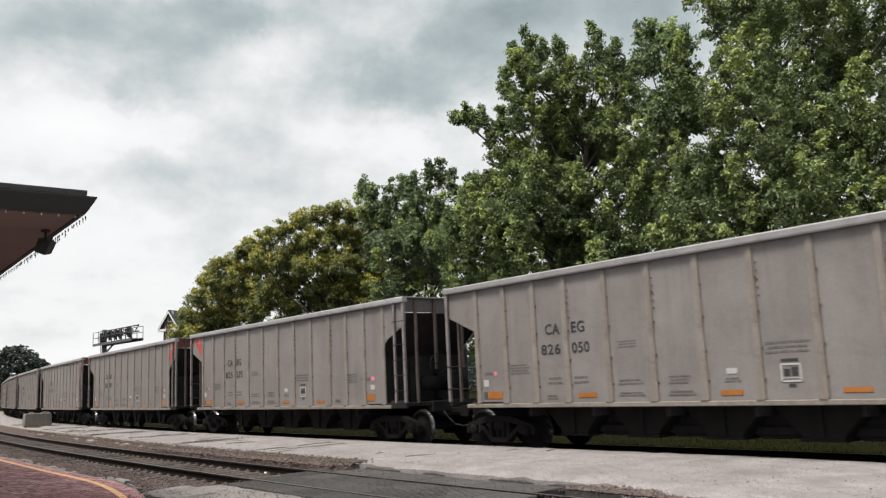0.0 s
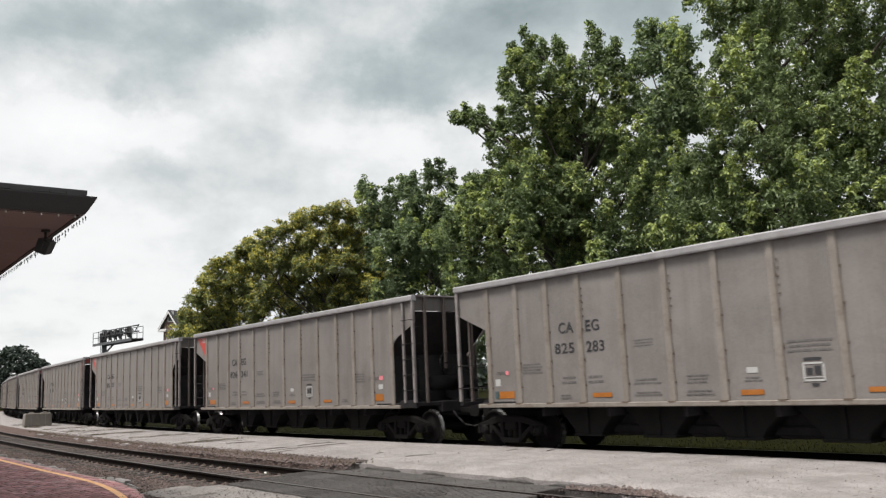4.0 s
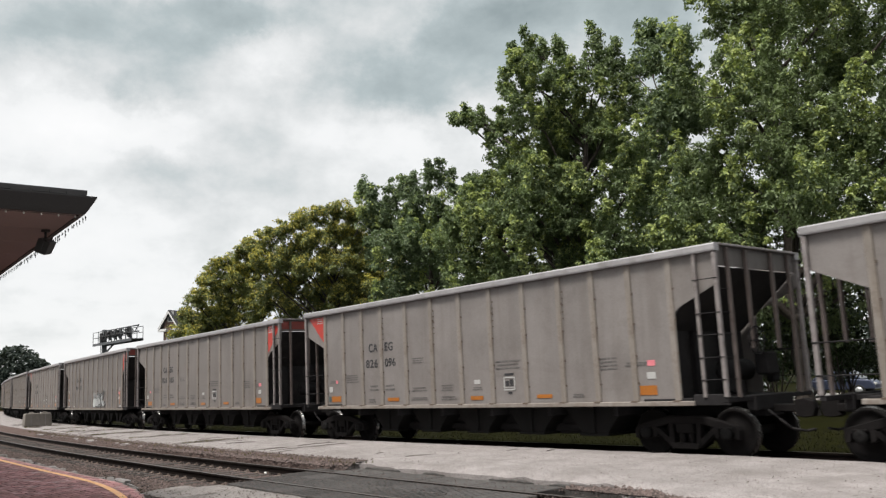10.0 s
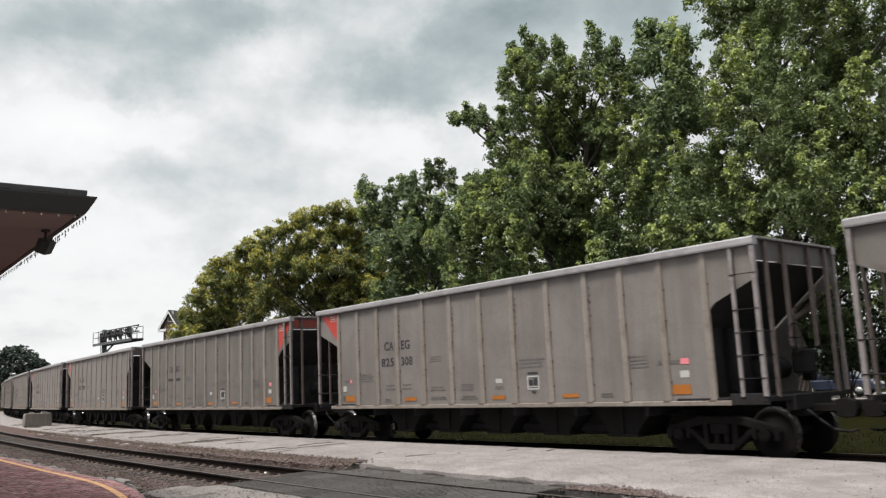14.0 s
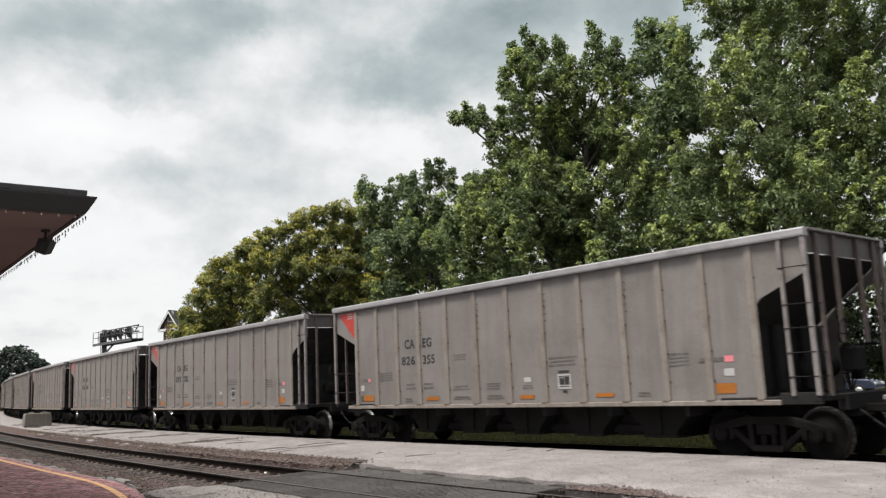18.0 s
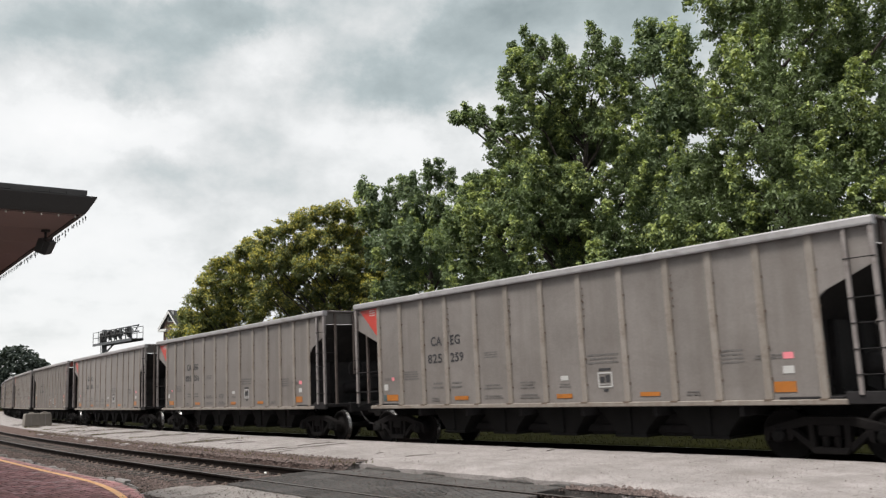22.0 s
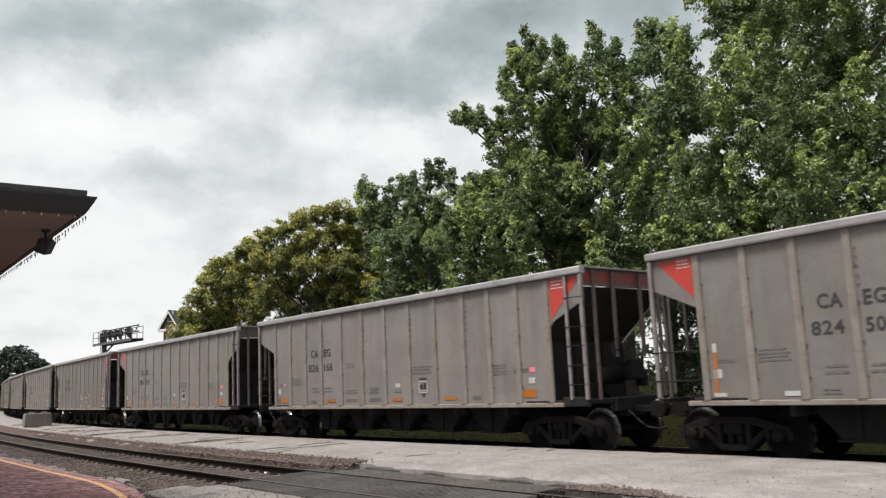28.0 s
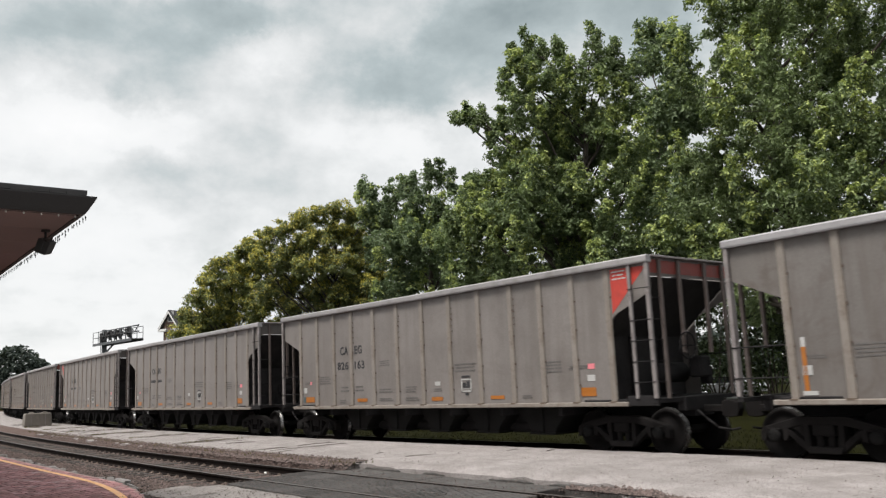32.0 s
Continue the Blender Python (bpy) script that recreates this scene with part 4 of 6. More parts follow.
    end_rung = shared("rung", rod((HALF - 0.03, -WIDE + 0.05, 0), (HALF - 0.03, -WIDE + 0.42, 0), 0.009, 6), M_BLACK)
    brace = bmesh.new()
    prism([(HALF - 2.35, 1.72), (HALF - 2.25, 1.72), (HALF - 1.0, 1.12), (HALF - 1.12, 1.12)], -0.04, 0.04, bm=brace)
    box(HALF - 1.35, HALF - 1.25, -0.05, 0.05, 1.1, 2.42, bm=brace)
    brace_me = shared("slope_brace", brace, M_BLACK)
    for turn in (Matrix(), TURN):
        part("side_sheet", sheet_me, None, w, at=turn)
        part("top_chord", chord_me, None, w, at=turn)
        part("side_sill", sill_me, None, w, at=turn)
        part("corner_plate", corner_a, None, w, at=turn)
        part("corner_plate", corner_b, None, w, at=turn)
        for k, x in enumerate(RIBS):
            part("rib", ribs_me[1 if k in (3, 5, 7, 9) else 0], None, w, at=turn @ pose(x - HALF, 0, 0))
        part("corner_post", post_me, None, w, at=turn @ pose(0.055 - HALF, 0, 0))
        part("corner_post", post_me, None, w, at=turn @ pose(HALF - 0.055, 0, 0))
        part("side_post", thin_me, None, w, at=turn @ pose(14.06 - HALF, 0, 0))
        for z in (1.46, 1.86, 2.27, 2.67, 3.30):
            part("rung", rung, None, w, at=turn @ pose(0, 0, z))
        for z in (1.46, 2.0):
            part("grab_iron", grab, None, w, at=turn @ pose(0, 0, z))
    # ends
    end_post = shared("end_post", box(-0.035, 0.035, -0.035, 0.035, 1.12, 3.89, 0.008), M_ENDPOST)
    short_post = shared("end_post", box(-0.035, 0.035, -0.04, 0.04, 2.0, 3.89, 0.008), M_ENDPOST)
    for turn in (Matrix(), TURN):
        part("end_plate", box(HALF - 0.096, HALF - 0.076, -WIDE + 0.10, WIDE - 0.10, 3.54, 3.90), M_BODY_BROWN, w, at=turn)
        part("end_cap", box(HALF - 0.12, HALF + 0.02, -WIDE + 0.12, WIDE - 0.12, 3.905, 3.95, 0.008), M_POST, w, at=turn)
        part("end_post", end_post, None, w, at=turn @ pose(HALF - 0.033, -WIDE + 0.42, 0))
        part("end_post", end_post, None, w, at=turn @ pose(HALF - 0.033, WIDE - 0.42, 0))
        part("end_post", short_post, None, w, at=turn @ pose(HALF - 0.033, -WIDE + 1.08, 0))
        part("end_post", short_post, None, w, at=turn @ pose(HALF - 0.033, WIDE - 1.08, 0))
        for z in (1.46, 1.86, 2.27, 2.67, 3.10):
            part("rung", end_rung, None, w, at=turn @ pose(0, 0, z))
        # bulkhead and slope sheet carry the end bay's shade in their colour
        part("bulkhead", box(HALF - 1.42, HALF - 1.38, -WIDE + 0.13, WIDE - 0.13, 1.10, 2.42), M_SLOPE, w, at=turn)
        part("slope_sheet", prism([(HALF - 0.10, 3.52), (HALF - 0.13, 3.52), (HALF - 3.0, 1.10), (HALF - 2.95, 1.10)], -WIDE + 0.11, WIDE - 0.11), M_SLOPE, w, "coal-dusted sloping floor sheet with shade in its colour", at=turn)
        b = bmesh.new()
        box(HALF - 1.9, HALF - 0.80, -WIDE + 0.06, WIDE - 0.06, 1.02, 1.13, 0.012, bm=b)
        box(HALF - 0.82, HALF - 0.10, -0.62, 0.62, 1.02, 1.125, 0.012, bm=b)
        box(HALF - 0.13, HALF - 0.02, -WIDE + 0.02, WIDE - 0.02, 1.05, 1.135, 0.01, bm=b)
        box(HALF - 0.75, HALF - 0.02, -WIDE + 0.03, -WIDE + 0.10, 1.0, 1.20, 0.01, bm=b)
        box(HALF - 0.16, HALF + 0.02, -0.7, 0.7, 0.86, 1.15, 0.02, bm=b)
        part("end_platform", b, M_BLACK, w, at=turn)
        for s in (-1, 1):
            part("slope_brace", brace_me, None, w, at=turn @ pose(0, s * 0.52, 0))
        b = bmesh.new()
        box(HALF + 0.0, HALF + 0.50, -0.075, 0.075, 0.80, 0.95, 0.02, bm=b)
        prism([(HALF + 0.45, 0.73), (HALF + 0.45, 1.02), (HALF + 0.62, 1.05), (HALF + 0.80, 1.0), (HALF + 0.83, 0.86), (HALF + 0.78, 0.72), (HALF + 0.6, 0.70)], -0.13, 0.06, 0.015, bm=b)
        part("coupler", b, M_TRUCK, w, "rusty knuckle coupler darkened with underframe shade", at=turn)
        b = bmesh.new()
        pts = [(HALF + 0.05, -0.35, 0.86), (HALF + 0.25, -0.36, 0.70), (HALF + 0.45, -0.3, 0.52), (HALF + 0.66, -0.18, 0.47), (HALF + 0.8, -0.08, 0.50)]
        for p, q in zip(pts, pts[1:]):
            rod(p, q, 0.024, 8, b)
        part("air_hose", b, M_BLACK, w, at=turn)
    # brake gear at one end: reservoir, valve, wheel
    b = lathe([(0.05, -0.55), (0.2, -0.5), (0.21, 0.3), (0.05, 0.36)], 16, pose(HALF - 0.75, 0.1, 1.62))
    part("air_reservoir", b, M_BLACK, w)
    b = bmesh.new()
    box(HALF - 0.45, HALF - 0.15, 0.2, 0.6, 1.5, 1.95, 0.04, bm=b)
    box(HALF - 0.5, HALF - 0.3, 0.65, 0.9, 1.35, 1.7, 0.04, bm=b)
    part("brake_valve", b, M_BLACK, w)
    b = bmesh.new()
    for k in range(16):
        a0, a1 = k * math.pi / 8, (k + 1) * math.pi / 8
        rod((HALF + 0.02, -0.45 + 0.27 * math.cos(a0), 2.15 + 0.27 * math.sin(a0)), (HALF + 0.02, -0.45 + 0.27 * math.cos(a1), 2.15 + 0.27 * math.sin(a1)), 0.014, 6, b)
    for k in range(4):
        a0 = k * math.pi / 2
        rod((HALF + 0.02, -0.45, 2.15), (HALF + 0.02, -0.45 + 0.27 * math.cos(a0), 2.15 + 0.27 * math.sin(a0)), 0.012, 6, b)
    rod((HALF - 0.1, -0.45, 2.15), (HALF + 0.03, -0.45, 2.15), 0.03, 8, b)
    part("brake_wheel", b, M_BLACK, w)
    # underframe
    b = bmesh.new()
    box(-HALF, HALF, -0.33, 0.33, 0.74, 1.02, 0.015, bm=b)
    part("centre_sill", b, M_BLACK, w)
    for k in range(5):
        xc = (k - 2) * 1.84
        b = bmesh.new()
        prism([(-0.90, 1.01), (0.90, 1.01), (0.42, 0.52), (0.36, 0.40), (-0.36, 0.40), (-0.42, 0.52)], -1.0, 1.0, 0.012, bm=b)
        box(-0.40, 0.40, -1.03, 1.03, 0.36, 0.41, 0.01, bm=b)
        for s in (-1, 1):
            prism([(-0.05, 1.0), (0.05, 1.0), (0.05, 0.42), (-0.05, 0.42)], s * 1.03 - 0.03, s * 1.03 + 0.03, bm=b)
        part("hopper_pocket", b, M_POCKET, w, "dark grey discharge pocket, darkened with underframe shade", at=pose(xc, 0, 0))
    # dark blocks added where the openings between the pockets stay black
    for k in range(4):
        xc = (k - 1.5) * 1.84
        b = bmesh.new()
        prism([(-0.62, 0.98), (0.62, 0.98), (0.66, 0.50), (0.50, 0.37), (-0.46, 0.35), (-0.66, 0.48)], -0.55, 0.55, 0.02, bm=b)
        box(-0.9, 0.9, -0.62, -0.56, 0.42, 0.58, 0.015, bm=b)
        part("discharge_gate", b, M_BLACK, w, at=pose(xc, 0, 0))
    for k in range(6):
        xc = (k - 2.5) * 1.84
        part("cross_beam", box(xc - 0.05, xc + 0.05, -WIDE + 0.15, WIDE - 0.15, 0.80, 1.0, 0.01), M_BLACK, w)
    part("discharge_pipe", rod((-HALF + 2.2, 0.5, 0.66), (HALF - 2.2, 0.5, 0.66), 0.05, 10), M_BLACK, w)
    meshes = {"side_frame": side_frame_mesh(), "wheelset": wheelset_mesh()}
    meshes["spring"] = shared("spring", lathe([(0.058 + (0.016 if j % 2 else 0), 0.27 + j * 0.02) for j in range(11)], 12, axis="Z"), M_TRUCK)
    b = bmesh.new()
    rod((-0.33, -0.85, 0.36), (-0.33, 0.85, 0.36), 0.035, 8, b)
    prism([(-0.36, 0.30), (-0.36, 0.62), (-0.42, 0.60), (-0.43, 0.32)], -0.80, -0.70, bm=b)
    prism([(-0.36, 0.30), (-0.36, 0.62), (-0.42, 0.60), (-0.43, 0.32)], 0.70, 0.80, bm=b)
    meshes["brake"] = shared("brake_beam", b, M_TRUCK)
    truck_parts(w, -TRUCK, meshes)
    truck_parts(w, TRUCK, meshes)
    # small lettering and tags common to all
    for spec in (((2.19, 2.79, 1.72, 1.97, 4),), ((3.36, 3.76, 1.46, 1.66, 2), (4.10, 4.50, 1.46, 1.66, 2)), ((3.29, 3.60, 1.15, 1.27, 2),), ((5.33, 5.80, 2.14, 2.31, 3),),
                 ((5.28, 5.90, 1.41, 1.55, 2),), ((5.27, 5.91, 1.19, 1.29, 2),), ((6.49, 6.95, 1.40, 1.58, 3),), ((6.46, 7.05, 1.18, 1.30, 2),), ((7.67, 8.0, 1.40, 1.50, 2),),
                 ((8.52, 9.30, 1.85, 2.09, 3),), ((11.55, 12.09, 1.72, 2.0, 4),), ((12.26, 12.84, 1.77, 1.87, 2),), ((10.83, 11.13, 1.18, 1.28, 2),), ((1.30, 1.75, 1.74, 1.82, 2),)):
        part("small_lettering", bars(spec), M_SMALLTEXT, w)["kind"] = "stuff"
    part("white_tag", plate(7.73, 7.94, 1.555, 1.655), M_WHITE, w)
    # framed inspection stencil
    b = bmesh.new()
    for x0, x1, z0, z1 in ((8.75, 9.12, 1.38, 1.41), (8.75, 9.12, 1.66, 1.69), (8.75, 8.78, 1.38, 1.69), (9.09, 9.12, 1.38, 1.69), (8.785, 9.085, 1.44, 1.455)):
        box(x0 - HALF, x1 - HALF, FACE - 0.006, FACE + 0.002, z0, z1, bm=b)
    part("stencil_border", b, M_WHITE, w)
    for x0, x1, z0, z1 in ((8.78, 9.08, 1.72, 1.77), (8.81, 8.92, 1.48, 1.60), (8.95, 9.06, 1.48, 1.63), (8.88, 9.0, 1.30, 1.35)):
        part("stencil_block", box(x0 - HALF, x1 - HALF, FACE - 0.005, FACE + 0.002, z0, z1), M_STENCIL, w)
    part("white_tag", plate(1.27, 1.44, 1.48, 1.64), M_WHITE, w)
    part("white_tag", plate(12.77, 12.97, 1.52, 1.65), M_WHITE, w)
    part("pink_sticker", plate(12.80, 12.98, 1.77, 1.88), M_PINK, w)
    return w


FLAT_TAPE = ((1.38, 1.88, 1.20, 1.36), (4.20, 4.70, 1.19, 1.28), (7.58, 8.02, 1.18, 1.27), (9.78, 10.24, 1.19, 1.27), (12.58, 12.98, 1.21, 1.39))


def flat_tape(w):
    for a in FLAT_TAPE:
        part("reflector", plate(*a), M_ORANGE, w, "orange reflective tape")
    part("pink_sticker", plate(1.63, 1.73, 1.73, 1.82), M_PINK, w)
    part("teal_tag", plate(1.24, 1.37, 1.20, 1.36), M_TEAL, w)


def upright_tape(w):
    for x, z0, z1 in ((1.28, 1.22, 1.95), (4.90, 1.28, 1.68), (7.46, 1.30, 1.72), (9.60, 1.30, 1.75), (12.98, 1.30, 1.95)):
        part("reflector", plate(x, x + 0.08, z0, z1), M_ORANGE, w, "upright orange reflective tape")
        part("white_tag", plate(x, x + 0.08, z1, z1 + 0.16), M_WHITE, w)
        part("white_tag", plate(x - 0.04, x + 0.22, 1.15, 1.22), M_WHITE, w)
    part("white_tag", plate(2.62, 2.90, 1.15, 1.23), M_WHITE, w)


def red_corner(w, rear):
    y0, y1 = FACE - 0.003, FACE + 0.001
    if rear:
        part("red_triangle", prism([(0.20 - HALF, 3.74), (1.0 - HALF, 3.76), (1.0 - HALF, 2.98)], y0, y1), M_RED, w, "bright red painted corner triangle")
        part("small_lettering", bars(((0.66, 0.95, 3.55, 3.74, 3),), FACE - 0.003), M_WHITE, w, "white lettering on red")["kind"] = "stuff"
    else:
        part("red_triangle", prism([(13.56 - HALF, 3.76), (14.45 - HALF, 3.74), (13.56 - HALF, 2.86)], y0, y1), M_RED, w, "bright red painted corner triangle")
        part("small_lettering", bars(((13.60, 13.94, 3.52, 3.74, 3),), FACE - 0.003), M_WHITE, w, "white lettering on red")["kind"] = "stuff"
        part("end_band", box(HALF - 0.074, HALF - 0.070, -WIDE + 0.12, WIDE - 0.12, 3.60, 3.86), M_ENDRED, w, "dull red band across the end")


def ribbon(points, width, y, mat, name, w):
    """One painted stroke round a closed line of x and z."""
    n = len(points)
    v, f = [], []
    for k, (x, z) in enumerate(points):
        (xa, za), (xb, zb) = points[k - 1], points[(k + 1) % n]
        d = max(math.hypot(xb - xa, zb - za), 1e-4)
        dx, dz = (zb - za) / d * width / 2, -(xb - xa) / d * width / 2
        v += [(x + dx - HALF, y, z + dz), (x - dx - HALF, y, z - dz), (x + dx - HALF, y + 0.004, z + dz), (x - dx - HALF, y + 0.004, z - dz)]
        a, b_ = 4 * k, 4 * ((k + 1) % n)
        f += [(a, a + 1, b_ + 1, b_), (a + 2, b_ + 2, b_ + 3, a + 3), (a, b_, b_ + 2, a + 2), (a + 1, a + 3, b_ + 3, b_ + 1)]
    part(name, pydata(name, v, f, [mat]), None, w)


def graffiti(w):
    """Plain white sprayed shapes with dark outlines, low on the side."""
    y = FACE - 0.034
    shapes = (
        [(8.50, 1.20), (8.62, 1.13), (9.05, 1.13), (9.22, 1.22), (9.30, 1.45), (9.22, 1.62), (9.12, 1.72), (9.05, 1.95), (8.98, 1.72), (8.84, 1.68), (8.72, 1.85), (8.58, 2.02), (8.62, 1.85), (8.66, 1.70), (8.52, 1.55), (8.46, 1.36)],
        [(9.34, 1.22), (9.46, 1.15), (9.66, 1.16), (9.74, 1.32), (9.72, 1.50), (9.64, 1.72), (9.52, 2.02), (9.44, 1.78), (9.34, 1.62), (9.30, 1.40)],
        [(9.78, 1.17), (9.92, 1.15), (9.96, 1.34), (10.02, 1.34), (10.06, 1.16), (10.18, 1.16), (10.20, 1.50), (10.14, 1.96), (10.06, 1.62), (9.98, 1.62), (9.84, 1.94), (9.72, 1.92), (9.80, 1.56)],
        [(10.22, 1.20), (10.34, 1.18), (10.34, 1.60), (10.28, 1.92), (10.22, 1.70)],
        [(10.38, 1.20), (10.52, 1.14), (10.58, 1.38), (10.74, 1.22), (10.98, 1.18), (11.16, 1.28), (11.22, 1.46), (11.02, 1.36), (10.80, 1.46), (10.66, 1.60), (10.82, 1.78), (11.02, 2.10), (10.74, 1.90), (10.58, 1.78), (10.52, 2.06), (10.42, 1.80)],
    )
    for k, sh in enumerate(shapes):
        sh = [(8.46 + (x - 8.46) * 0.95 - 0.92, 1.13 + (z - 1.13) * 0.88) for x, z in sh]
        part("graffiti_fill", prism([(x - HALF, z) for x, z in sh], y - 0.001, y + 0.042), M_SPRAY, w, "white sprayed graffiti shape")
        ribbon(sh, 0.046, y - 0.008 - 0.0012 * k, M_SPRAYDARK, "graffiti_outline", w)


# number pairs, rear red corner, front red corner, upright tape
TRAIN = {
    2: ("826", "110", 0, 0, 0), 1: ("826", "050", 0, 0, 0), 0: ("825", "275", 1, 0, 0), -1: ("825", "025", 0, 1, 0), -2: ("825", "283", 0, 1, 0),
    -3: ("826", "341", 1, 0, 0), -4: ("826", "372", 1, 0, 0), -5: ("825", "127", 0, 1, 0), -6: ("825", "118", 0, 1, 0), -7: ("826", "096", 1, 0, 0),
    -8: ("826", "105", 0, 1, 0), -9: ("824", "521", 0, 1, 1), -10: ("825", "308", 1, 0, 0), -11: ("", "", 0, 1, 0), -12: ("825", "231", 1, 0, 0),
    -13: ("826", "355", 1, 0, 0), -14: ("825", "252", 1, 0, 0), -15: ("826", "204", 1, 0, 0), -16: ("825", "259", 1, 0, 0), -17: ("825", "216", 1, 0, 0),
    -18: ("826", "103", 1, 0, 0), -19: ("824", "640", 0, 1, 1), -20: ("824", "504", 1, 0, 1), -21: ("826", "166", 0, 1, 0), -22: ("826", "124", 1, 0, 0),
    -23: ("824", "582", 0, 1, 1), -24: ("826", "163", 0, 1, 0), -25: ("", "", 0, 0, 0), -26: ("", "", 1, 0, 0), -27: ("", "", 0, 1, 0),
    -28: ("", "", 1, 0, 0), -29: ("", "", 0, 0, 0), -30: ("", "", 0, 1, 0), -31: ("", "", 0, 0, 0),
}


def wagon_pose(t, n):
    mid = rear_end(t, n) + HALF
    xa, ya, _ = train_line(mid - TRUCK)
    xb, yb, _ = train_line(mid + TRUCK)
    return pose((xa + xb) / 2, (ya + yb) / 2, 0, 0, 0, math.degrees(math.atan2(yb - ya, xb - xa)))


def build_train():
    wagons = {}
    base = wagon_template()
    marks = {}

    def mark(text, x0, x1, z0, z1):
        key = (text, x0)
        if key not in marks:
            marks[key] = letters(text, x0, x1, z0, z1)
        return marks[key]

    todo = [(n, row) for n, row in TRAIN.items()]
    made = [base] + [copy_thing(base, Matrix()) for _ in todo[1:]]
    for w, (n, (a, b_, rear, front, upright)) in zip(made, todo):
        w.matrix_basis = wagon_pose(0, n)
        extra = " with red painted corners" if rear or front else ""
        label = "weathered grey aluminium coal hopper wagon" + extra
        if n == -9:
            label = "dusty grey coal hopper wagon with white graffiti"
        tagged(w, label, "hopper wagon", "wagons of the coal train")
        part("reporting_mark", mark("CA", 3.36, 3.78, 2.55, 2.79), None, w, "charcoal stencilled letters")
        part("reporting_mark", mark("EG", 4.12, 4.49, 2.55, 2.79), None, w, "charcoal stencilled letters")
        if a:
            part("wagon_number", mark(a, 3.21, 3.77, 2.12, 2.35), None, w, "charcoal stencilled number")
            part("wagon_number", mark(b_, 4.11, 4.59, 2.12, 2.35), None, w, "charcoal stencilled number")
        else:
            part("wagon_number", bars(((3.21, 3.77, 2.10, 2.37, 1), (4.11, 4.59, 2.10, 2.37, 1))), M_STENCIL, w)
        if upright:
            upright_tape(w)
        else:
            flat_tape(w)
        if rear:
            red_corner(w, True)
        if front:
            red_corner(w, False)
        if n in (-9, -11, -19, -23, -27):
            for c in w.children:
                if c.name.startswith(("side_sheet", "corner_plate")):
                    c.material_slots[0].link = "OBJECT"
                    c.material_slots[0].material = M_BODY_BROWN
        if n == -9:
            graffiti(w)
        wagons[n] = w
    return wagons


WAGONS = build_train()


# ---- station eave over the platform ----
def depot():
    """Corner of the station roof: boarded soffit, black fascia, slate slope, plain walls below."""
    z0 = 4.10
    cx, cy = -11.27, 4.05
    ob = tagged(empty("depot", pose(cx, cy, 0, 0, 0, -6.3)), "brick station with a wide dark overhanging roof", "station building")
    # local: x towards the camera end (positive), y towards the track (positive); eave corner at 0, 0
    length, deep, over = 34.0, 11.0, 2.6
    rng = random.Random(7)
    panel = shared("soffit_panel", box(-0.607, 0.607, -over, -0.035, z0, z0 + 0.02, 0.004), M_SOFFIT)
    for k in range(27):
        part("soffit_panel", panel, None, ob, at=pose(-0.67 - k * 1.222, 0, 0))
    panel = shared("soffit_panel", box(-over, -0.06, -0.607, 0.607, z0, z0 + 0.02, 0.004), M_SOFFIT)
    for k in range(6):
        part("soffit_panel", panel, None, ob, at=pose(0, -over - 0.67 - k * 1.222, 0))
    # black crown moulding that leans out along both eaves
    crown = [(-0.06, -0.015), (0.0, -0.015), (0.03, 0.03), (0.11, 0.17), (0.125, 0.20), (0.125, 0.215), (0.02, 0.235), (-0.06, 0.235)]
    b = prism([(a, z0 + c) for a, c in crown], -deep, 0.125)
    for vv in b.verts:
        if vv.co.y > 0.1:
            vv.co.y = vv.co.x
    part("fascia", b, M_FASCIA, ob, "black painted crown moulding")
    m = Matrix(((0, 1, 0, 0), (1, 0, 0, 0), (0, 0, 1, 0), (0, 0, 0, 1)))
    b = prism([(a, z0 + c) for a, c in crown], -length, -0.062, m=m)
    for vv in b.verts:
        if vv.co.x > -0.1:
            vv.co.x = vv.co.y
    part("fascia", b, M_FASCIA, ob, "black painted crown moulding")
    # roof rising from the eave
    run, rise = deep / 2, 0.75
    v = [(0.02, 0.02, z0 + 0.245), (-length, 0.02, z0 + 0.245), (-length, -deep, z0 + 0.245), (0.02, -deep, z0 + 0.245), (-run, -run, z0 + 0.245 + rise), (-length + run, -run, z0 + 0.245 + rise)]
    v += [(x, y, z + 0.07) for x, y, z in v]
    f4 = [(0, 1, 5, 4), (2, 3, 4, 5), (6, 10, 11, 7), (8, 11, 10, 9), (0, 6, 7, 1), (1, 7, 8, 2), (2, 8, 9, 3), (3, 9, 6, 0)]
    bm = bmesh.new()
    vs = [bm.verts.new(p) for p in v]
    for f in f4 + [(3, 0, 4), (1, 2, 5), (9, 10, 6), (7, 11, 8)]:
        bm.faces.new([vs[i] for i in f])
    bmesh.ops.recalc_face_normals(bm, faces=bm.faces[:])
    part("roof", bm, M_SHINGLE, ob, "dark slate hipped roof")
    # ragged slate course along the end eave
    b = bmesh.new()
    y = 0.0
    while y > -3.2:
        wd = rng.uniform(0.2, 0.34)
        box(-0.25, 0.05 + rng.uniform(-0.015, 0.02), y - wd, y - 0.006, z0 + 0.237, z0 + 0.272 + rng.uniform(0, 0.022) - 0.016 * y, bm=b)
        y -= wd
    part("slate_course", b, M_SHINGLE, ob)
    # walls under the roof, out of the line of sight
    bm = bmesh.new()
    for x0, x1, y0, y1 in ((-length + over, -over, -over - 0.3, -over), (-length + over, -over, -deep + over, -deep + over + 0.3), (-over - 0.3, -over, -deep + over, -over), (-length + over, -length + over + 0.3, -deep + over, -over)):
        box(x0, x1, y0, y1, GROUND, z0 + 0.02, bm=bm)
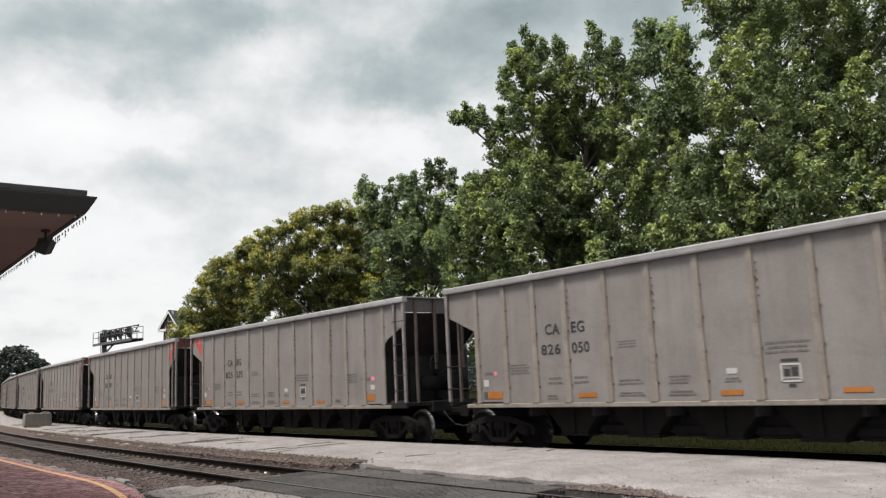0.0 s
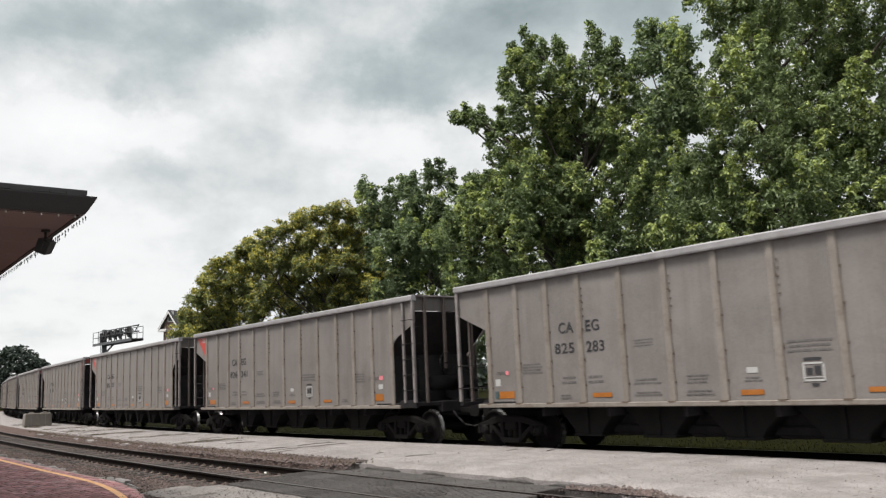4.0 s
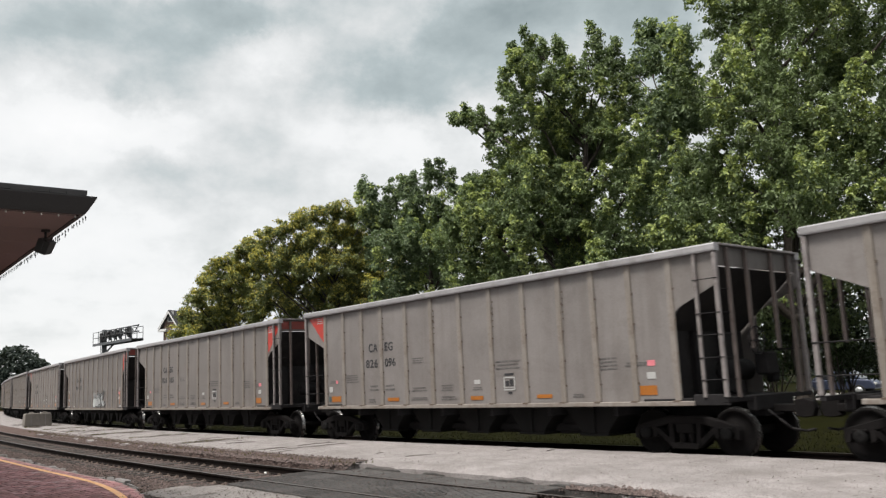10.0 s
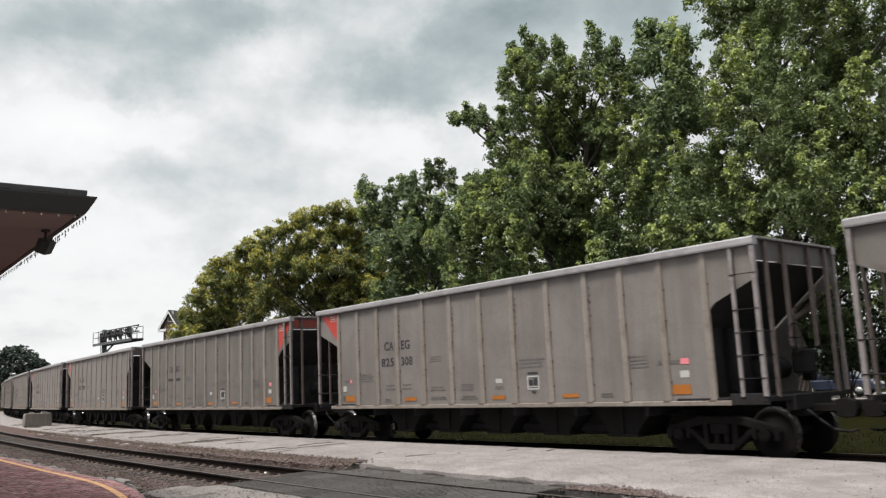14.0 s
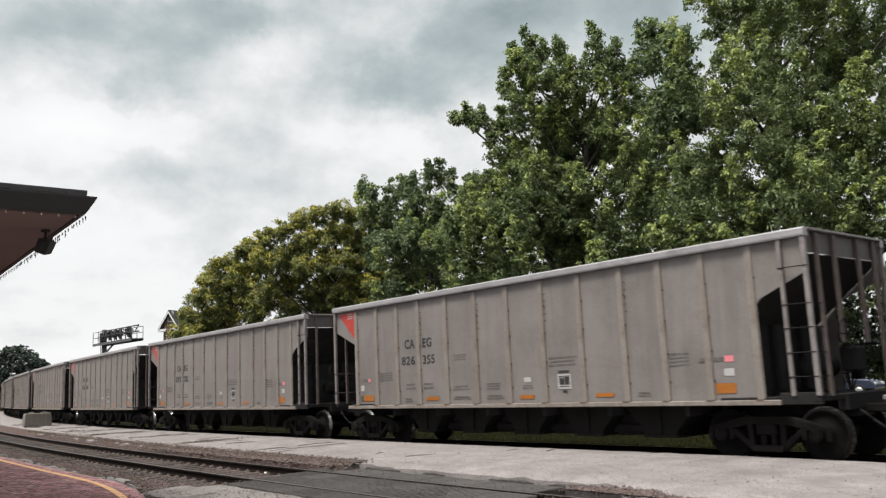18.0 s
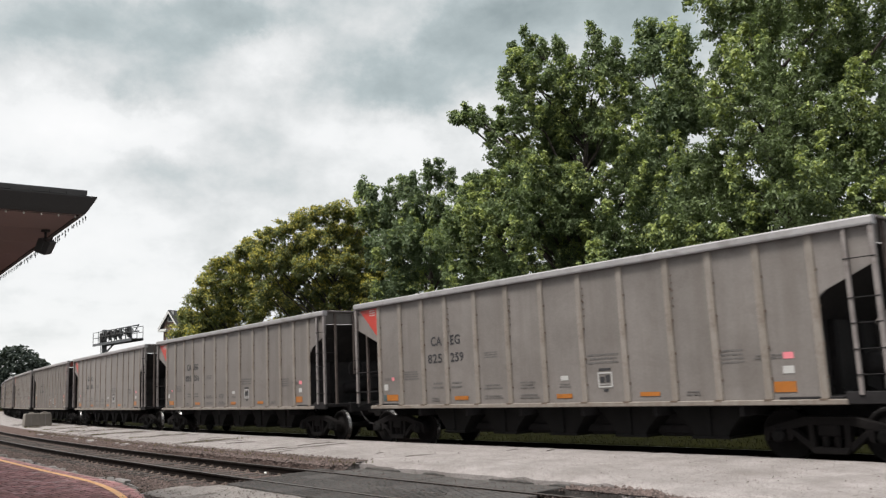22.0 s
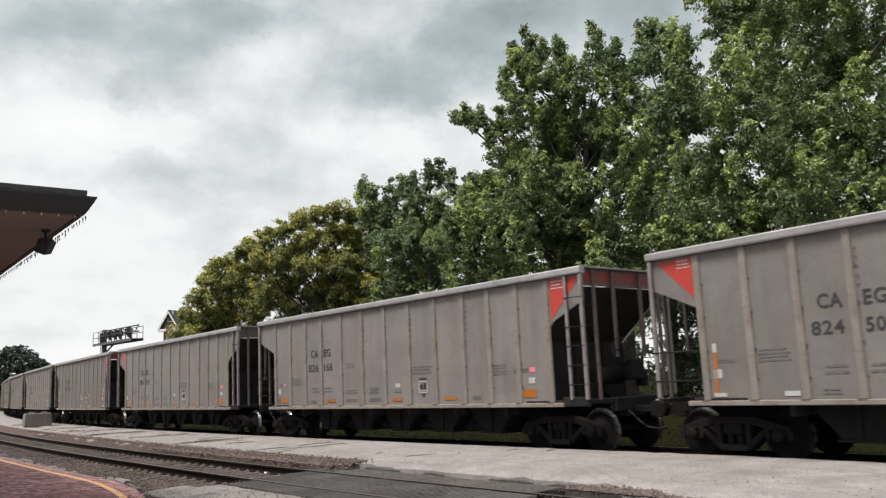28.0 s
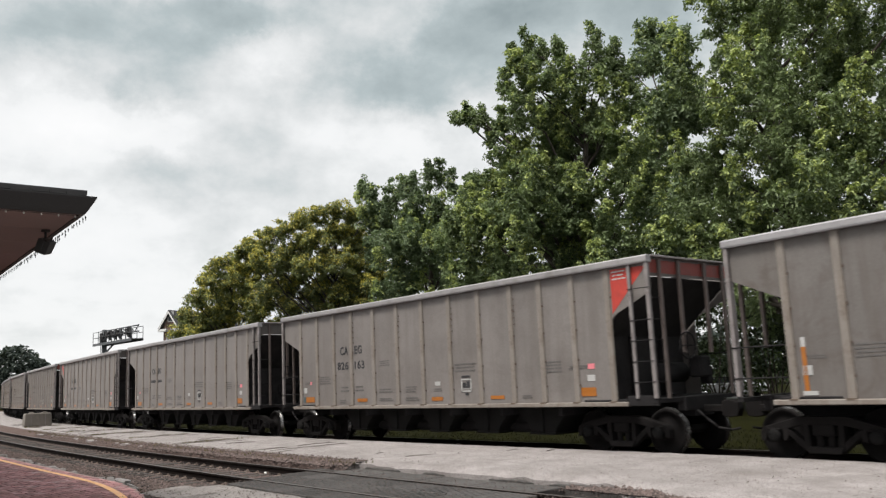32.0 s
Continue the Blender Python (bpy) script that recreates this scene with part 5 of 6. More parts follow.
    part("wall", bm, M_DEPOT, ob, "plain brick wall")
    # brackets under the track-side eave
    for x in (-4.6, -8.6, -12.6):
        b = bmesh.new()
        box(x - 0.06, x + 0.06, -over, -0.9, z0 - 0.12, z0 - 0.001, 0.01, bm=b)
        part("bracket", b, M_SOFFIT, ob)
    # festoon bulbs under the end fascia and dripping strings along the track-side eave
    rod_b = bmesh.new()
    for k in range(12):
        ya, yb = -0.04 - k * 0.27, -0.04 - (k + 1) * 0.27
        rod((-0.09, ya, z0 - 0.02), (-0.09, yb, z0 - 0.02), 0.004, 5, rod_b)
    part("string_wire", rod_b, M_WIRE, ob)
    bulb = shared("bulb", lathe([(0.002, -0.026), (0.011, -0.019), (0.013, -0.007), (0.006, 0.008)], 8, axis="Z"), M_BULB)
    for k in range(10):
        part("bulb", bulb, None, ob, at=pose(-0.09, -0.10 - k * 0.21, z0 - 0.025))
    x = -0.1
    while x > -8.5:
        n = rng.choice((0.06, 0.09, 0.07, 0.12, 0.08))
        b = bmesh.new()
        rod((x, 0.03, z0 - 0.01), (x + rng.uniform(-0.02, 0.02), 0.035, z0 - n), 0.005, 5, b)
        for j in range(max(1, int(n / 0.05))):
            lathe([(0.002, -0.014), (0.011, -0.006), (0.009, 0.012)], 6, pose(x + rng.uniform(-0.012, 0.012), 0.035, z0 - 0.035 - j * 0.05), b, "Z")
        part("icicle_string", b, M_WIRE, ob, "hanging string of small lights")
        x -= rng.uniform(0.10, 0.24)
    return ob


def floodlight():
    ob = tagged(empty("floodlight", pose(-12.67, 4.0, 4.10, 0, 0, -6.3)), "black box floodlight under the station eave", "floodlight")
    part("junction_box", lathe([(0.055, -0.03), (0.06, -0.025), (0.06, 0.0)], 14, axis="Z"), M_FASCIA, ob)
    part("stem", rod((0, 0, -0.02), (0.01, 0.0, -0.13), 0.018, 8), M_FASCIA, ob)
    m = pose(0.0, 0.0, -0.235, 14, 24, 62) @ Matrix.Diagonal((0.62, 0.62, 0.62, 1))
    b = bmesh.new()
    prism([(-0.13, -0.17), (0.13, -0.17), (0.15, 0.15), (-0.15, 0.15)], -0.2, 0.2, 0.015, m=m, bm=b)
    head = part("housing", b, M_FASCIA, ob)
    part("lens", box(-0.11, 0.11, -0.16, 0.16, -0.185, -0.165, 0.005, m=m), M_LENS, head, "dull glass lens")
    b = bmesh.new()
    for s in (-1, 1):
        box(-0.02, 0.02, s * 0.215 - 0.008, s * 0.215 + 0.008, -0.06, 0.20, m=m, bm=b)
    part("yoke", b, M_FASCIA, ob)


# ---- lineside ----
def barrier():
    ob = tagged(empty("concrete_block", pose(-55.8, 17.45, PAVE, 0, 0, 84)), "weathered grey concrete barrier block on the platform", "concrete block")
    b = prism([(-0.78, 0), (0.78, 0), (0.79, 0.12), (0.75, 0.72), (0.70, 0.78), (-0.70, 0.78), (-0.75, 0.72), (-0.79, 0.12)], -0.33, 0.33, 0.035)
    part("block", b, M_BLOCK, ob)
    for x in (-0.34, 0.4):
        bb = bmesh.new()
        for k in range(6):
            a0, a1 = k * math.pi / 6, (k + 1) * math.pi / 6
            rod((x + 0.16 * math.cos(a0), 0, 0.755 + 0.075 * math.sin(a0)), (x + 0.16 * math.cos(a1), 0, 0.755 + 0.075 * math.sin(a1)), 0.045, 6, bb)
        part("lifting_loop", bb, M_BLOCK, ob)
    for x in (-0.4, 0.4):
        part("groove", box(x - 0.015, x + 0.015, -0.342, -0.29, 0.05, 0.70), M_KERB, ob)


def signal():
    """Cantilever signal: mast, railed walkway and hooded heads."""
    ob = tagged(empty("signal_bridge", pose(-87.2, 33.6, GROUND, 0, 0, 0)), "grey steel cantilever railway signal with walkway", "railway signal")
    h = 7.4
    part("mast", box(-0.2, 0.2, -0.2, 0.2, 0, h + 1.45, 0.03), M_STEEL, ob)
    part("base", box(-0.8, 0.8, -0.8, 0.8, 0, 0.5, 0.05), M_BLOCK, ob, "concrete footing")
    b = bmesh.new()
    x0, x1 = -1.6, 8.2
    box(x0, x1, -0.55, 0.55, h - 0.05, h + 0.03, bm=b)
    for y in (-0.55, 0.55):
        box(x0, x1, y - 0.05, y + 0.05, h - 0.2, h + 0.05, bm=b)
    part("walkway", b, M_STEEL, ob)
    for y in (-0.55, 0.55):
        b = bmesh.new()
        for z in (0.62, 1.2):
            rod((x0, y, h + z), (x1, y, h + z), 0.035, 6, b)
        for k in range(8):
            x = x0 + (x1 - x0) * k / 7
            rod((x, y, h), (x, y, h + 1.2), 0.035, 6, b)
        part("railing", b, M_STEEL, ob)
    b = bmesh.new()
    for z, y in ((0.75, 0.3), (1.35, 0.3)):
        rod((0, y, h + z), (7.8, y, h + z), 0.07, 6, b)
    for k in range(8):
        xa = k * 0.97
        rod((xa, 0.3, h + (0.75 if k % 2 else 1.35)), (xa + 0.97, 0.3, h + (1.35 if k % 2 else 0.75)), 0.05, 6, b)
    rod((0, 0, h - 1.1), (2.6, 0, h - 0.12), 0.09, 6, b)
    part("truss", b, M_STEEL, ob)
    for x in (1.1, 2.6, 3.9, 5.1, 7.2):
        part("bracket", rod((x, -0.3, h + 0.05), (x, -0.3, h + 1.25), 0.06, 6), M_STEEL, ob)
        plate_ = part("signal_head", lathe([(0.52, -0.02), (0.55, 0.0), (0.55, 0.03), (0.24, 0.05), (0.24, 0.3)], 18, pose(x, -0.45, h + 0.72)), M_SIGNAL, ob, "round black signal target")
        b = bmesh.new()
        for a, c in ((0, 0.2), (-0.2, -0.12), (0.2, -0.12)):
            lathe([(0.10, -0.02), (0.115, -0.3), (0.10, -0.3), (0.09, -0.02)], 12, pose(x + a, -0.5, h + 0.72 + c), b)
        part("hood", b, M_SIGNAL, plate_)
    part("cabinet", box(-0.3, 0.2, -0.4, -0.21, h + 0.1, h + 1.1, 0.03), M_SIGNAL, ob)
    b = bmesh.new()
    for s in (-0.2, 0.2):
        rod((-0.42, s, 0), (-0.42, s, h + 0.2), 0.03, 6, b)
    for k in range(22):
        rod((-0.42, -0.2, 0.4 + k * 0.32), (-0.42, 0.2, 0.4 + k * 0.32), 0.02, 6, b)
    part("ladder", b, M_STEEL, ob)


def house(name, at, wide, deep, eave, ridge, wall, label, windows=3, storeys=2):
    """Gabled house, gable towards local -y."""
    ob = tagged(empty(name, at), label, "house")
    b = bmesh.new()
    box(-wide / 2, wide / 2, 0, deep, 0, eave, bm=b)
    prism([(-wide / 2, eave), (wide / 2, eave), (0, ridge - 0.1)], 0.0, deep, bm=b)
    part("wall", b, wall, ob)
    b = bmesh.new()
    ov = 0.45
    dz = (ridge - eave) / (wide / 2) * ov
    for s in (-1, 1):
        prism([(s * (wide / 2 + ov), eave - dz), (0, ridge), (0, ridge + 0.22), (s * (wide / 2 + ov), eave - dz + 0.22)], -ov, deep + ov, bm=b)
    part("roof", b, M_SHINGLE, ob, "dark shingled roof")
    for s in (-1, 1):
        part("bargeboard", prism([(s * (wide / 2 + ov), eave - dz - 0.16), (s * (wide / 2 + ov), eave - dz + 0.08), (0, ridge + 0.08), (0, ridge - 0.16)], -ov - 0.05, -ov + 0.02), M_TRIM, ob, "white bargeboard")
        part("cornice_return", box(s * (wide / 2 + ov) - 0.02 * s, s * (wide / 2 - 0.7), -ov, 0.02, eave - dz - 0.2, eave - dz + 0.1, 0.02), M_TRIM, ob)
    step = wide / windows
    for st in range(storeys):
        z = 0.9 + st * (eave - 0.6) / storeys
        for k in range(windows):
            x = -wide / 2 + step * (k + 0.5)
            wd = part("window", box(x - 0.55, x + 0.55, -0.06, 0.03, z, z + 1.6, 0.01), M_TRIM, ob, "white framed window")
            part("pane", box(x - 0.45, x + 0.45, -0.068, -0.055, z + 0.85, z + 1.5), M_PANE, wd)
            part("pane", box(x - 0.45, x + 0.45, -0.068, -0.055, z + 0.1, z + 0.78), M_PANE, wd)
    wd = part("window", box(-0.4, 0.4, -0.06, 0.03, eave + 0.3, eave + 1.5, 0.01), M_TRIM, ob, "white framed gable window")
    part("pane", box(-0.3, 0.3, -0.068, -0.055, eave + 0.4, eave + 1.4), M_PANE, wd)
    return ob


def parked_car(at, paint, label):
    ob = tagged(empty("parked_car", at), label, "car")
    low = [(-2.2, 0.35), (-2.25, 0.62), (-2.15, 0.86), (-1.2, 0.95), (1.0, 0.98), (2.0, 0.9), (2.2, 0.7), (2.22, 0.38)]
    body = prism(low, -0.86, 0.86, 0.06)
    part("body", body, paint, ob)
    cabin = bmesh.new()
    prism([(-1.35, 0.94), (-0.75, 1.42), (0.75, 1.45), (1.5, 0.96)], -0.72, 0.72, 0.05, bm=cabin)
    part("cabin", cabin, paint, ob)
    for s in (-1, 1):
        part("side_window", prism([(-1.0, 1.0), (-0.66, 1.34), (0.68, 1.36), (1.15, 1.0)], s * 0.715, s * 0.735), M_PANE, ob)
        for x in (-1.4, 1.35):
            wh = part("wheel", lathe([(0.2, -0.1), (0.31, -0.1), (0.33, -0.05), (0.33, 0.05), (0.31, 0.1), (0.2, 0.1)], 20, pose(x, s * 0.78, 0.33)), M_RUBBER, ob)
            part("rim", lathe([(0.03, -0.11), (0.2, -0.108), (0.2, 0.108), (0.03, 0.11)], 16, pose(x, s * 0.79, 0.33)), M_CARPAINT[0], wh)
    part("windscreen", prism([(1.08, 1.0), (1.46, 0.99), (0.86, 1.39), (0.74, 1.39)], -0.62, 0.62), M_PANE, ob)
    for s in (-1, 1):
        part("headlight", box(2.12, 2.23, s * 0.62 - 0.18, s * 0.62 + 0.18, 0.62, 0.76, 0.02), M_BULB, ob)
    return ob


# ---- trees ----
def tube(points, radii, seg=8):
    """A tapered, bent limb as vertices and faces."""
    v, f = [], []
    for i, (p, r) in enumerate(zip(points, radii)):
        p = Vector(p)
        q = Vector(points[min(i + 1, len(points) - 1)]) - Vector(points[max(i - 1, 0)])
        t = q.to_track_quat("Z", "Y").to_matrix()
        for k in range(seg):
            w = 2 * math.pi * k / seg
            v.append(p + t @ Vector((r * math.cos(w), r * math.sin(w), 0)))
    for i in range(len(points) - 1):
        for k in range(seg):
            a, b_ = i * seg + k, i * seg + (k + 1) % seg
            f.append((a, b_, b_ + seg, a + seg))
    return v, f


def leaf_cloud(rng, centres, radii, per, leaf, droop=0.35, narrow=0.55):
    """Leaves on the outer skin of small clumps: bent diamond leaves that hang a little."""
    n = len(centres)
    idx = np.repeat(np.arange(n), per)
    d = rng.normal(size=(len(idx), 3))
    d /= np.linalg.norm(d, axis=1)[:, None]
    d[:, 2] = np.where(d[:, 2] < -0.2, d[:, 2] * 0.45, d[:, 2])
    r = radii[idx] * rng.uniform(0.55, 1.08, len(idx))
    pos = centres[idx] + d * r[:, None] * np.array([1, 1, 0.8])
    nrm = d * 0.9 + rng.normal(size=d.shape) * 0.5 + np.array([0, 0, 0.55])
    nrm /= np.linalg.norm(nrm, axis=1)[:, None]
    ax = np.cross(nrm, rng.normal(size=d.shape))
    ax /= np.linalg.norm(ax, axis=1)[:, None]
    ax[:, 2] -= droop
    ax /= np.linalg.norm(ax, axis=1)[:, None]
    sd = np.cross(nrm, ax)
    sz = leaf * rng.uniform(0.6, 1.35, len(idx))[:, None]
    a = pos
    b_ = pos + ax * sz * 0.5 + sd * sz * narrow * 0.5 + nrm * sz * 0.10
    c = pos + ax * sz
    e = pos + ax * sz * 0.5 - sd * sz * narrow * 0.5 + nrm * sz * 0.10
    return np.stack([a, b_, c, e], 1), idx, d


def tree(name, x, y, turn, masses, top, label, mats, seed, per, leaf, trunk_r, bloom=0.0, boughs=7, fork=0.3, dense=1.0, spire=1.0, shoots=1.5):
    """A tree: a trunk whose limbs carry foliage masses (across, height, radius); each mass is a knot of uneven lobes set with clumps of leaves.
    Masses stand before and behind the trunk in turn. The crown is split into boughs that sway."""
    rng = np.random.default_rng(seed)
    ob = tagged(empty(name, pose(x, y, GROUND, 0, 0, turn)), label, "tree")
    full = []
    for u, h, r in masses:
        full.append((u, rng.uniform(-1.6, 0.6) * min(r, 2.0), h, r))
        if r < 1.0 and spire > 0.5:
            continue
        full.append((u * 0.72 + rng.normal() * 0.4, rng.uniform(1.0, 2.4) * min(r, 2.2), h - 1.0 + rng.normal() * 0.3, r * 0.85))
    full = np.array(full)
    # lobes on the skin of each mass
    lc, lr, lm = [], [], []
    for k, (u, w, h, r) in enumerate(full):
        n = int(9 + 9 * min(r, 2.5))
        slim = 0.6 if r < 1.0 and spire > 0.5 else 1.0
        for _ in range(n):
            d = rng.normal(size=3)
            d /= np.linalg.norm(d)
            q = rng.uniform(0.30, 1.0)
            lc.append((u + d[0] * r * q * slim, w + d[1] * r * q * slim, h + d[2] * r * q * (1.02 if d[2] > 0 else 0.9) / slim))
            lr.append((min(r, 2.4) * rng.uniform(0.20, 0.40) + 0.09) * (1.15 - 0.45 * q) * (0.85 if slim < 1 else 1.0))
            lm.append(k)
    lobes = len(lc)
    # pointed sprays that stand proud of each mass, set with paler leaves
    if not bloom:
        for k, (u, w, h, r) in enumerate(full):
            if w > 0.8 or r < 0.9:
                continue
            for _ in range(int(round(r * shoots))):
                a, e = rng.uniform(-1.25, 1.25), rng.uniform(-0.75, 0.55)
                lc.append((u + math.sin(a) * math.cos(e) * r * 0.98, w - math.cos(a) * math.cos(e) * r * 0.98, h + math.sin(e) * r * 0.95))
                lr.append(rng.uniform(0.40, 0.72))
                lm.append(k)
    lc, lr, lm = np.array(lc), np.array(lr), np.array(lm)
    shoot = np.arange(len(lc)) >= lobes
    # trunk and limbs
    v, f = [], []

    def limb(pts, rad, seg=8):
        k = len(v)
        nv, nf = tube(pts, rad, seg)
        v.extend(nv)
        f.extend([tuple(i + k for i in q) for q in nf])

    axis = [Vector((rng.normal() * 0.10 * k / 2, rng.normal() * 0.10 * k / 2, top * 0.9 * k / 8)) for k in range(9)]
    limb(axis, [trunk_r * (1.3 if k == 0 else 1.0 - 0.11 * k) for k in range(9)], 10)
    for u, w, h, r in full:
        h0 = max(top * fork * 0.6, h - 0.8 - math.hypot(u, w) * rng.uniform(0.7, 1.1))
        kk = min(h0 / (top * 0.9) * 8, 7.9)
        p0 = axis[int(kk)].lerp(axis[int(kk) + 1], kk - int(kk))
        p3 = Vector((u, w, h))
        p1 = p0.lerp(p3, 0.35) + Vector((0, 0, 0.25 * rng.random()))
        p2 = p0.lerp(p3, 0.7) + Vector(rng.normal(size=3) * 0.18)
        th = trunk_r * 0.34 * (1.1 - h0 / top * 0.7)
        limb([p0, p1, p2, p3], [th, th * 0.75, th * 0.5, th * 0.22], 6)
        for _ in range(5):
            q = p3 + Vector(rng.normal(size=3)) * r * 0.3
            limb([p2.lerp(p3, rng.random()), q], [th * 0.28, th * 0.07], 4)
    part("trunk", pydata("trunk", [tuple(p) for p in v], f, [M_BARK], smooth=True), None, ob, "grey-brown trunk and limbs")
    # clumps of leaves on the lobes
    cnum = np.maximum((dense * 12 * lr / 0.6 * np.where(shoot, 1.15, 0.9) * np.where(lc[:, 2] < 6.0, 0.45, 1.0)).astype(int), 4)
    owner = np.repeat(np.arange(len(lc)), cnum)
    # each lobe is a spray that tapers upwards and outwards
    out = lc - full[lm][:, :3]
    out = out / np.maximum(np.linalg.norm(out, axis=1), 0.1)[:, None] * 0.55 + np.array([0, 0, 0.75]) + rng.normal(size=out.shape) * 0.22
    out[shoot] = out[shoot] * 0.35 + np.array([0, -0.25, 0.9])
    out /= np.linalg.norm(out, axis=1)[:, None]
    d = rng.normal(size=(len(owner), 3))
    d /= np.linalg.norm(d, axis=1)[:, None]
    along = rng.random(len(owner))
    wide = (1.0 - 0.72 * along) * rng.uniform(0.35, 1.0, len(owner))
    lo = lr[owner]
    cc = lc[owner] + out[owner] * ((along - 0.42) * lo * 2.7 * spire)[:, None] + d * (lo * (wide * spire * 0.95 + (1 - spire) * rng.uniform(0.45, 1.15, len(owner))))[:, None]
    cr = rng.uniform(0.15, 0.36, len(cc)) * (leaf / 0.19) * (1.15 - 0.45 * along * spire)
    quads, idx, dirs = leaf_cloud(rng, cc, cr, per, leaf)
    keep = rng.random(len(idx)) < np.where(full[lm[owner], 1] > 0.8, 0.72, 1.0)[idx]
    quads, idx = quads[keep], idx[keep]
    high = np.clip((cc - full[lm[owner], :][:, [0, 1, 2]])[:, 2] / np.maximum(full[lm[owner], 3], 0.5) * 0.9 + 0.55, 0, 1)
    bloom_mask = rng.random(len(idx)) < bloom * high[idx] * (rng.random(len(cc)) < 0.75)[idx] * rng.uniform(0.4, 1.0, len(cc))[idx]
    if not bloom and len(mats) > 1:
        bloom_mask = rng.random(len(idx)) < np.where(shoot[owner[idx]], 0.25 + 0.7 * along[idx], np.clip(along[idx] * 0.9 - 0.45, 0, 0.4) * (rng.random(len(lc)) < 0.5)[owner[idx]])
    # boughs: sectors round the trunk and the top
    ang = np.arctan2(full[:, 1], full[:, 0])
    sector = ((ang + math.pi) / (2 * math.pi) * (boughs - 1)).astype(int) % (boughs - 1)
    sector = np.where(full[:, 2] > 0.8 * top, boughs - 1, sector)
    moving = []
    for s in range(boughs):
        pick = sector[lm[owner[idx]]] == s
        if not pick.any():
            continue
        mean = full[sector == s][:, :3].mean(0)
        piv = np.array([mean[0] * 0.3, mean[1] * 0.3, mean[2] - 3.0])
        vq = quads[pick] - piv
        n = len(vq)
        me = pydata("bough", vq.reshape(-1, 3), np.arange(n * 4).reshape(-1, 4), mats, smooth=False, index=bloom_mask[pick].astype(int) if len(mats) > 1 else None)
        o = part("bough", me, None, ob, at=Matrix.Translation(piv))
        moving.append((o, Vector(piv)))
    SWAY.append((moving, seed))
    return ob


SWAY = []


def shrub(at, r, h, count, seed, label, leaf=None):
    rng = np.random.default_rng(seed)
    ob = tagged(empty("shrub", at), label, "shrub")
    n = 26 if h < 5 else 46
    c = np.stack([rng.normal(size=n) * r * 0.45, rng.normal(size=n) * r * 0.45, rng.uniform(0.25, 0.85, n) * h], -1)
    quads, idx, d = leaf_cloud(rng, c, np.full(n, r * 0.38), count // n, 0.19)
    part("foliage", pydata("foliage", quads.reshape(-1, 3), np.arange(len(quads) * 4).reshape(-1, 4), [leaf or M_SHRUB]), None, ob)
    v, f = [], []
    for k in range(7):
        a = tuple(c[k])
        nv, nf = tube([(0.1 * math.cos(k), 0.1 * math.sin(k), 0), (a[0] * 0.5, a[1] * 0.5, a[2] * 0.6), a], [0.04, 0.03, 0.012], 5)
        f += [tuple(i + len(v) for i in q) for q in nf]
        v += [tuple(p) for p in nv]
    part("stem", pydata("stem", v, f, [M_BARK]), None, ob)


def far_woods():
    """Rounded tree tops on the skyline, far beyond the curve."""
    rng = np.random.default_rng(77)
    cs, rad = [], []
    for x, y, h, w in ((-244, 60, 13, 10), (-243, 52, 14.5, 9), (-246, 66, 15, 9), (-243, 78, 9.5, 6), (-240, 69.5, 16.3, 7), (-238, 74, 12.5, 5), (-262, 84, 9.5, 4), (-250, 40, 15, 14), (-255, 92, 8, 8), (-300, 130, 8, 16), (-290, 20, 13, 18), (-330, 180, 9, 20)):
        for _ in range(130):
            d = rng.normal(size=3)
            d /= np.linalg.norm(d)
            cs.append((x + d[0] * w * 0.75, y + d[1] * w * 0.75, h * 0.56 + d[2] * h * 0.40))
            rad.append(w * rng.uniform(0.12, 0.26))
    for k in range(24):
        x = -150 + 8.0 * k
        if abs(x + 62) < 7:
            continue
        for _ in range(44):
            cs.append((x + rng.normal() * 3.5, 92 + rng.normal() * 3.0 + 0.001 * x * x, abs(rng.normal()) * 3.4 + 0.6))
            rad.append(rng.uniform(0.9, 1.7))
    quads, idx, d = leaf_cloud(rng, np.array(cs), np.array(rad), 22, 1.15)
    quads = quads[quads[:, :, 2].min(1) > GROUND]
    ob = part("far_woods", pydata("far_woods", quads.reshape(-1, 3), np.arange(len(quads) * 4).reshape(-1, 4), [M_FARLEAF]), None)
    tagged(ob, "distant dark green woods on the skyline, tinted with haze", "woods", kind="stuff")


def street():
    xs = np.linspace(-140, 60, 41)
    a = [(x, 50 + 0.0006 * x * x) for x in xs]
    b_ = [(x, 56 + 0.0006 * x * x) for x in xs]
    slab("road", a, b_, GROUND + 0.06, GROUND - 0.02, M_STREET, "pale asphalt street beyond the trees", "road")
    a = [(x, 46.5 + 0.0006 * x * x) for x in xs]
    b_ = [(x, 48 + 0.0006 * x * x) for x in xs]
    slab("pavement", a, b_, GROUND + 0.05, GROUND - 0.02, M_CONCRETE, "pale concrete sidewalk beyond the trees")


depot()
floodlight()
barrier()
signal()
street()
house("house", pose(-95.1, 44.5, GROUND, 0, 0, 26), 2.1, 12.0, 10.2, 11.7, M_HOUSE, "narrow brown brick gabled house with white trim", 1, 3)
parked_car(pose(-27.5, 51.2, GROUND + 0.06, 0, 0, 4), M_CARPAINT[0], "silver parked car on the street")
parked_car(pose(-20.5, 51.0, GROUND + 0.06, 0, 0, 2), M_CARPAINT[1], "dark blue parked car on the street")

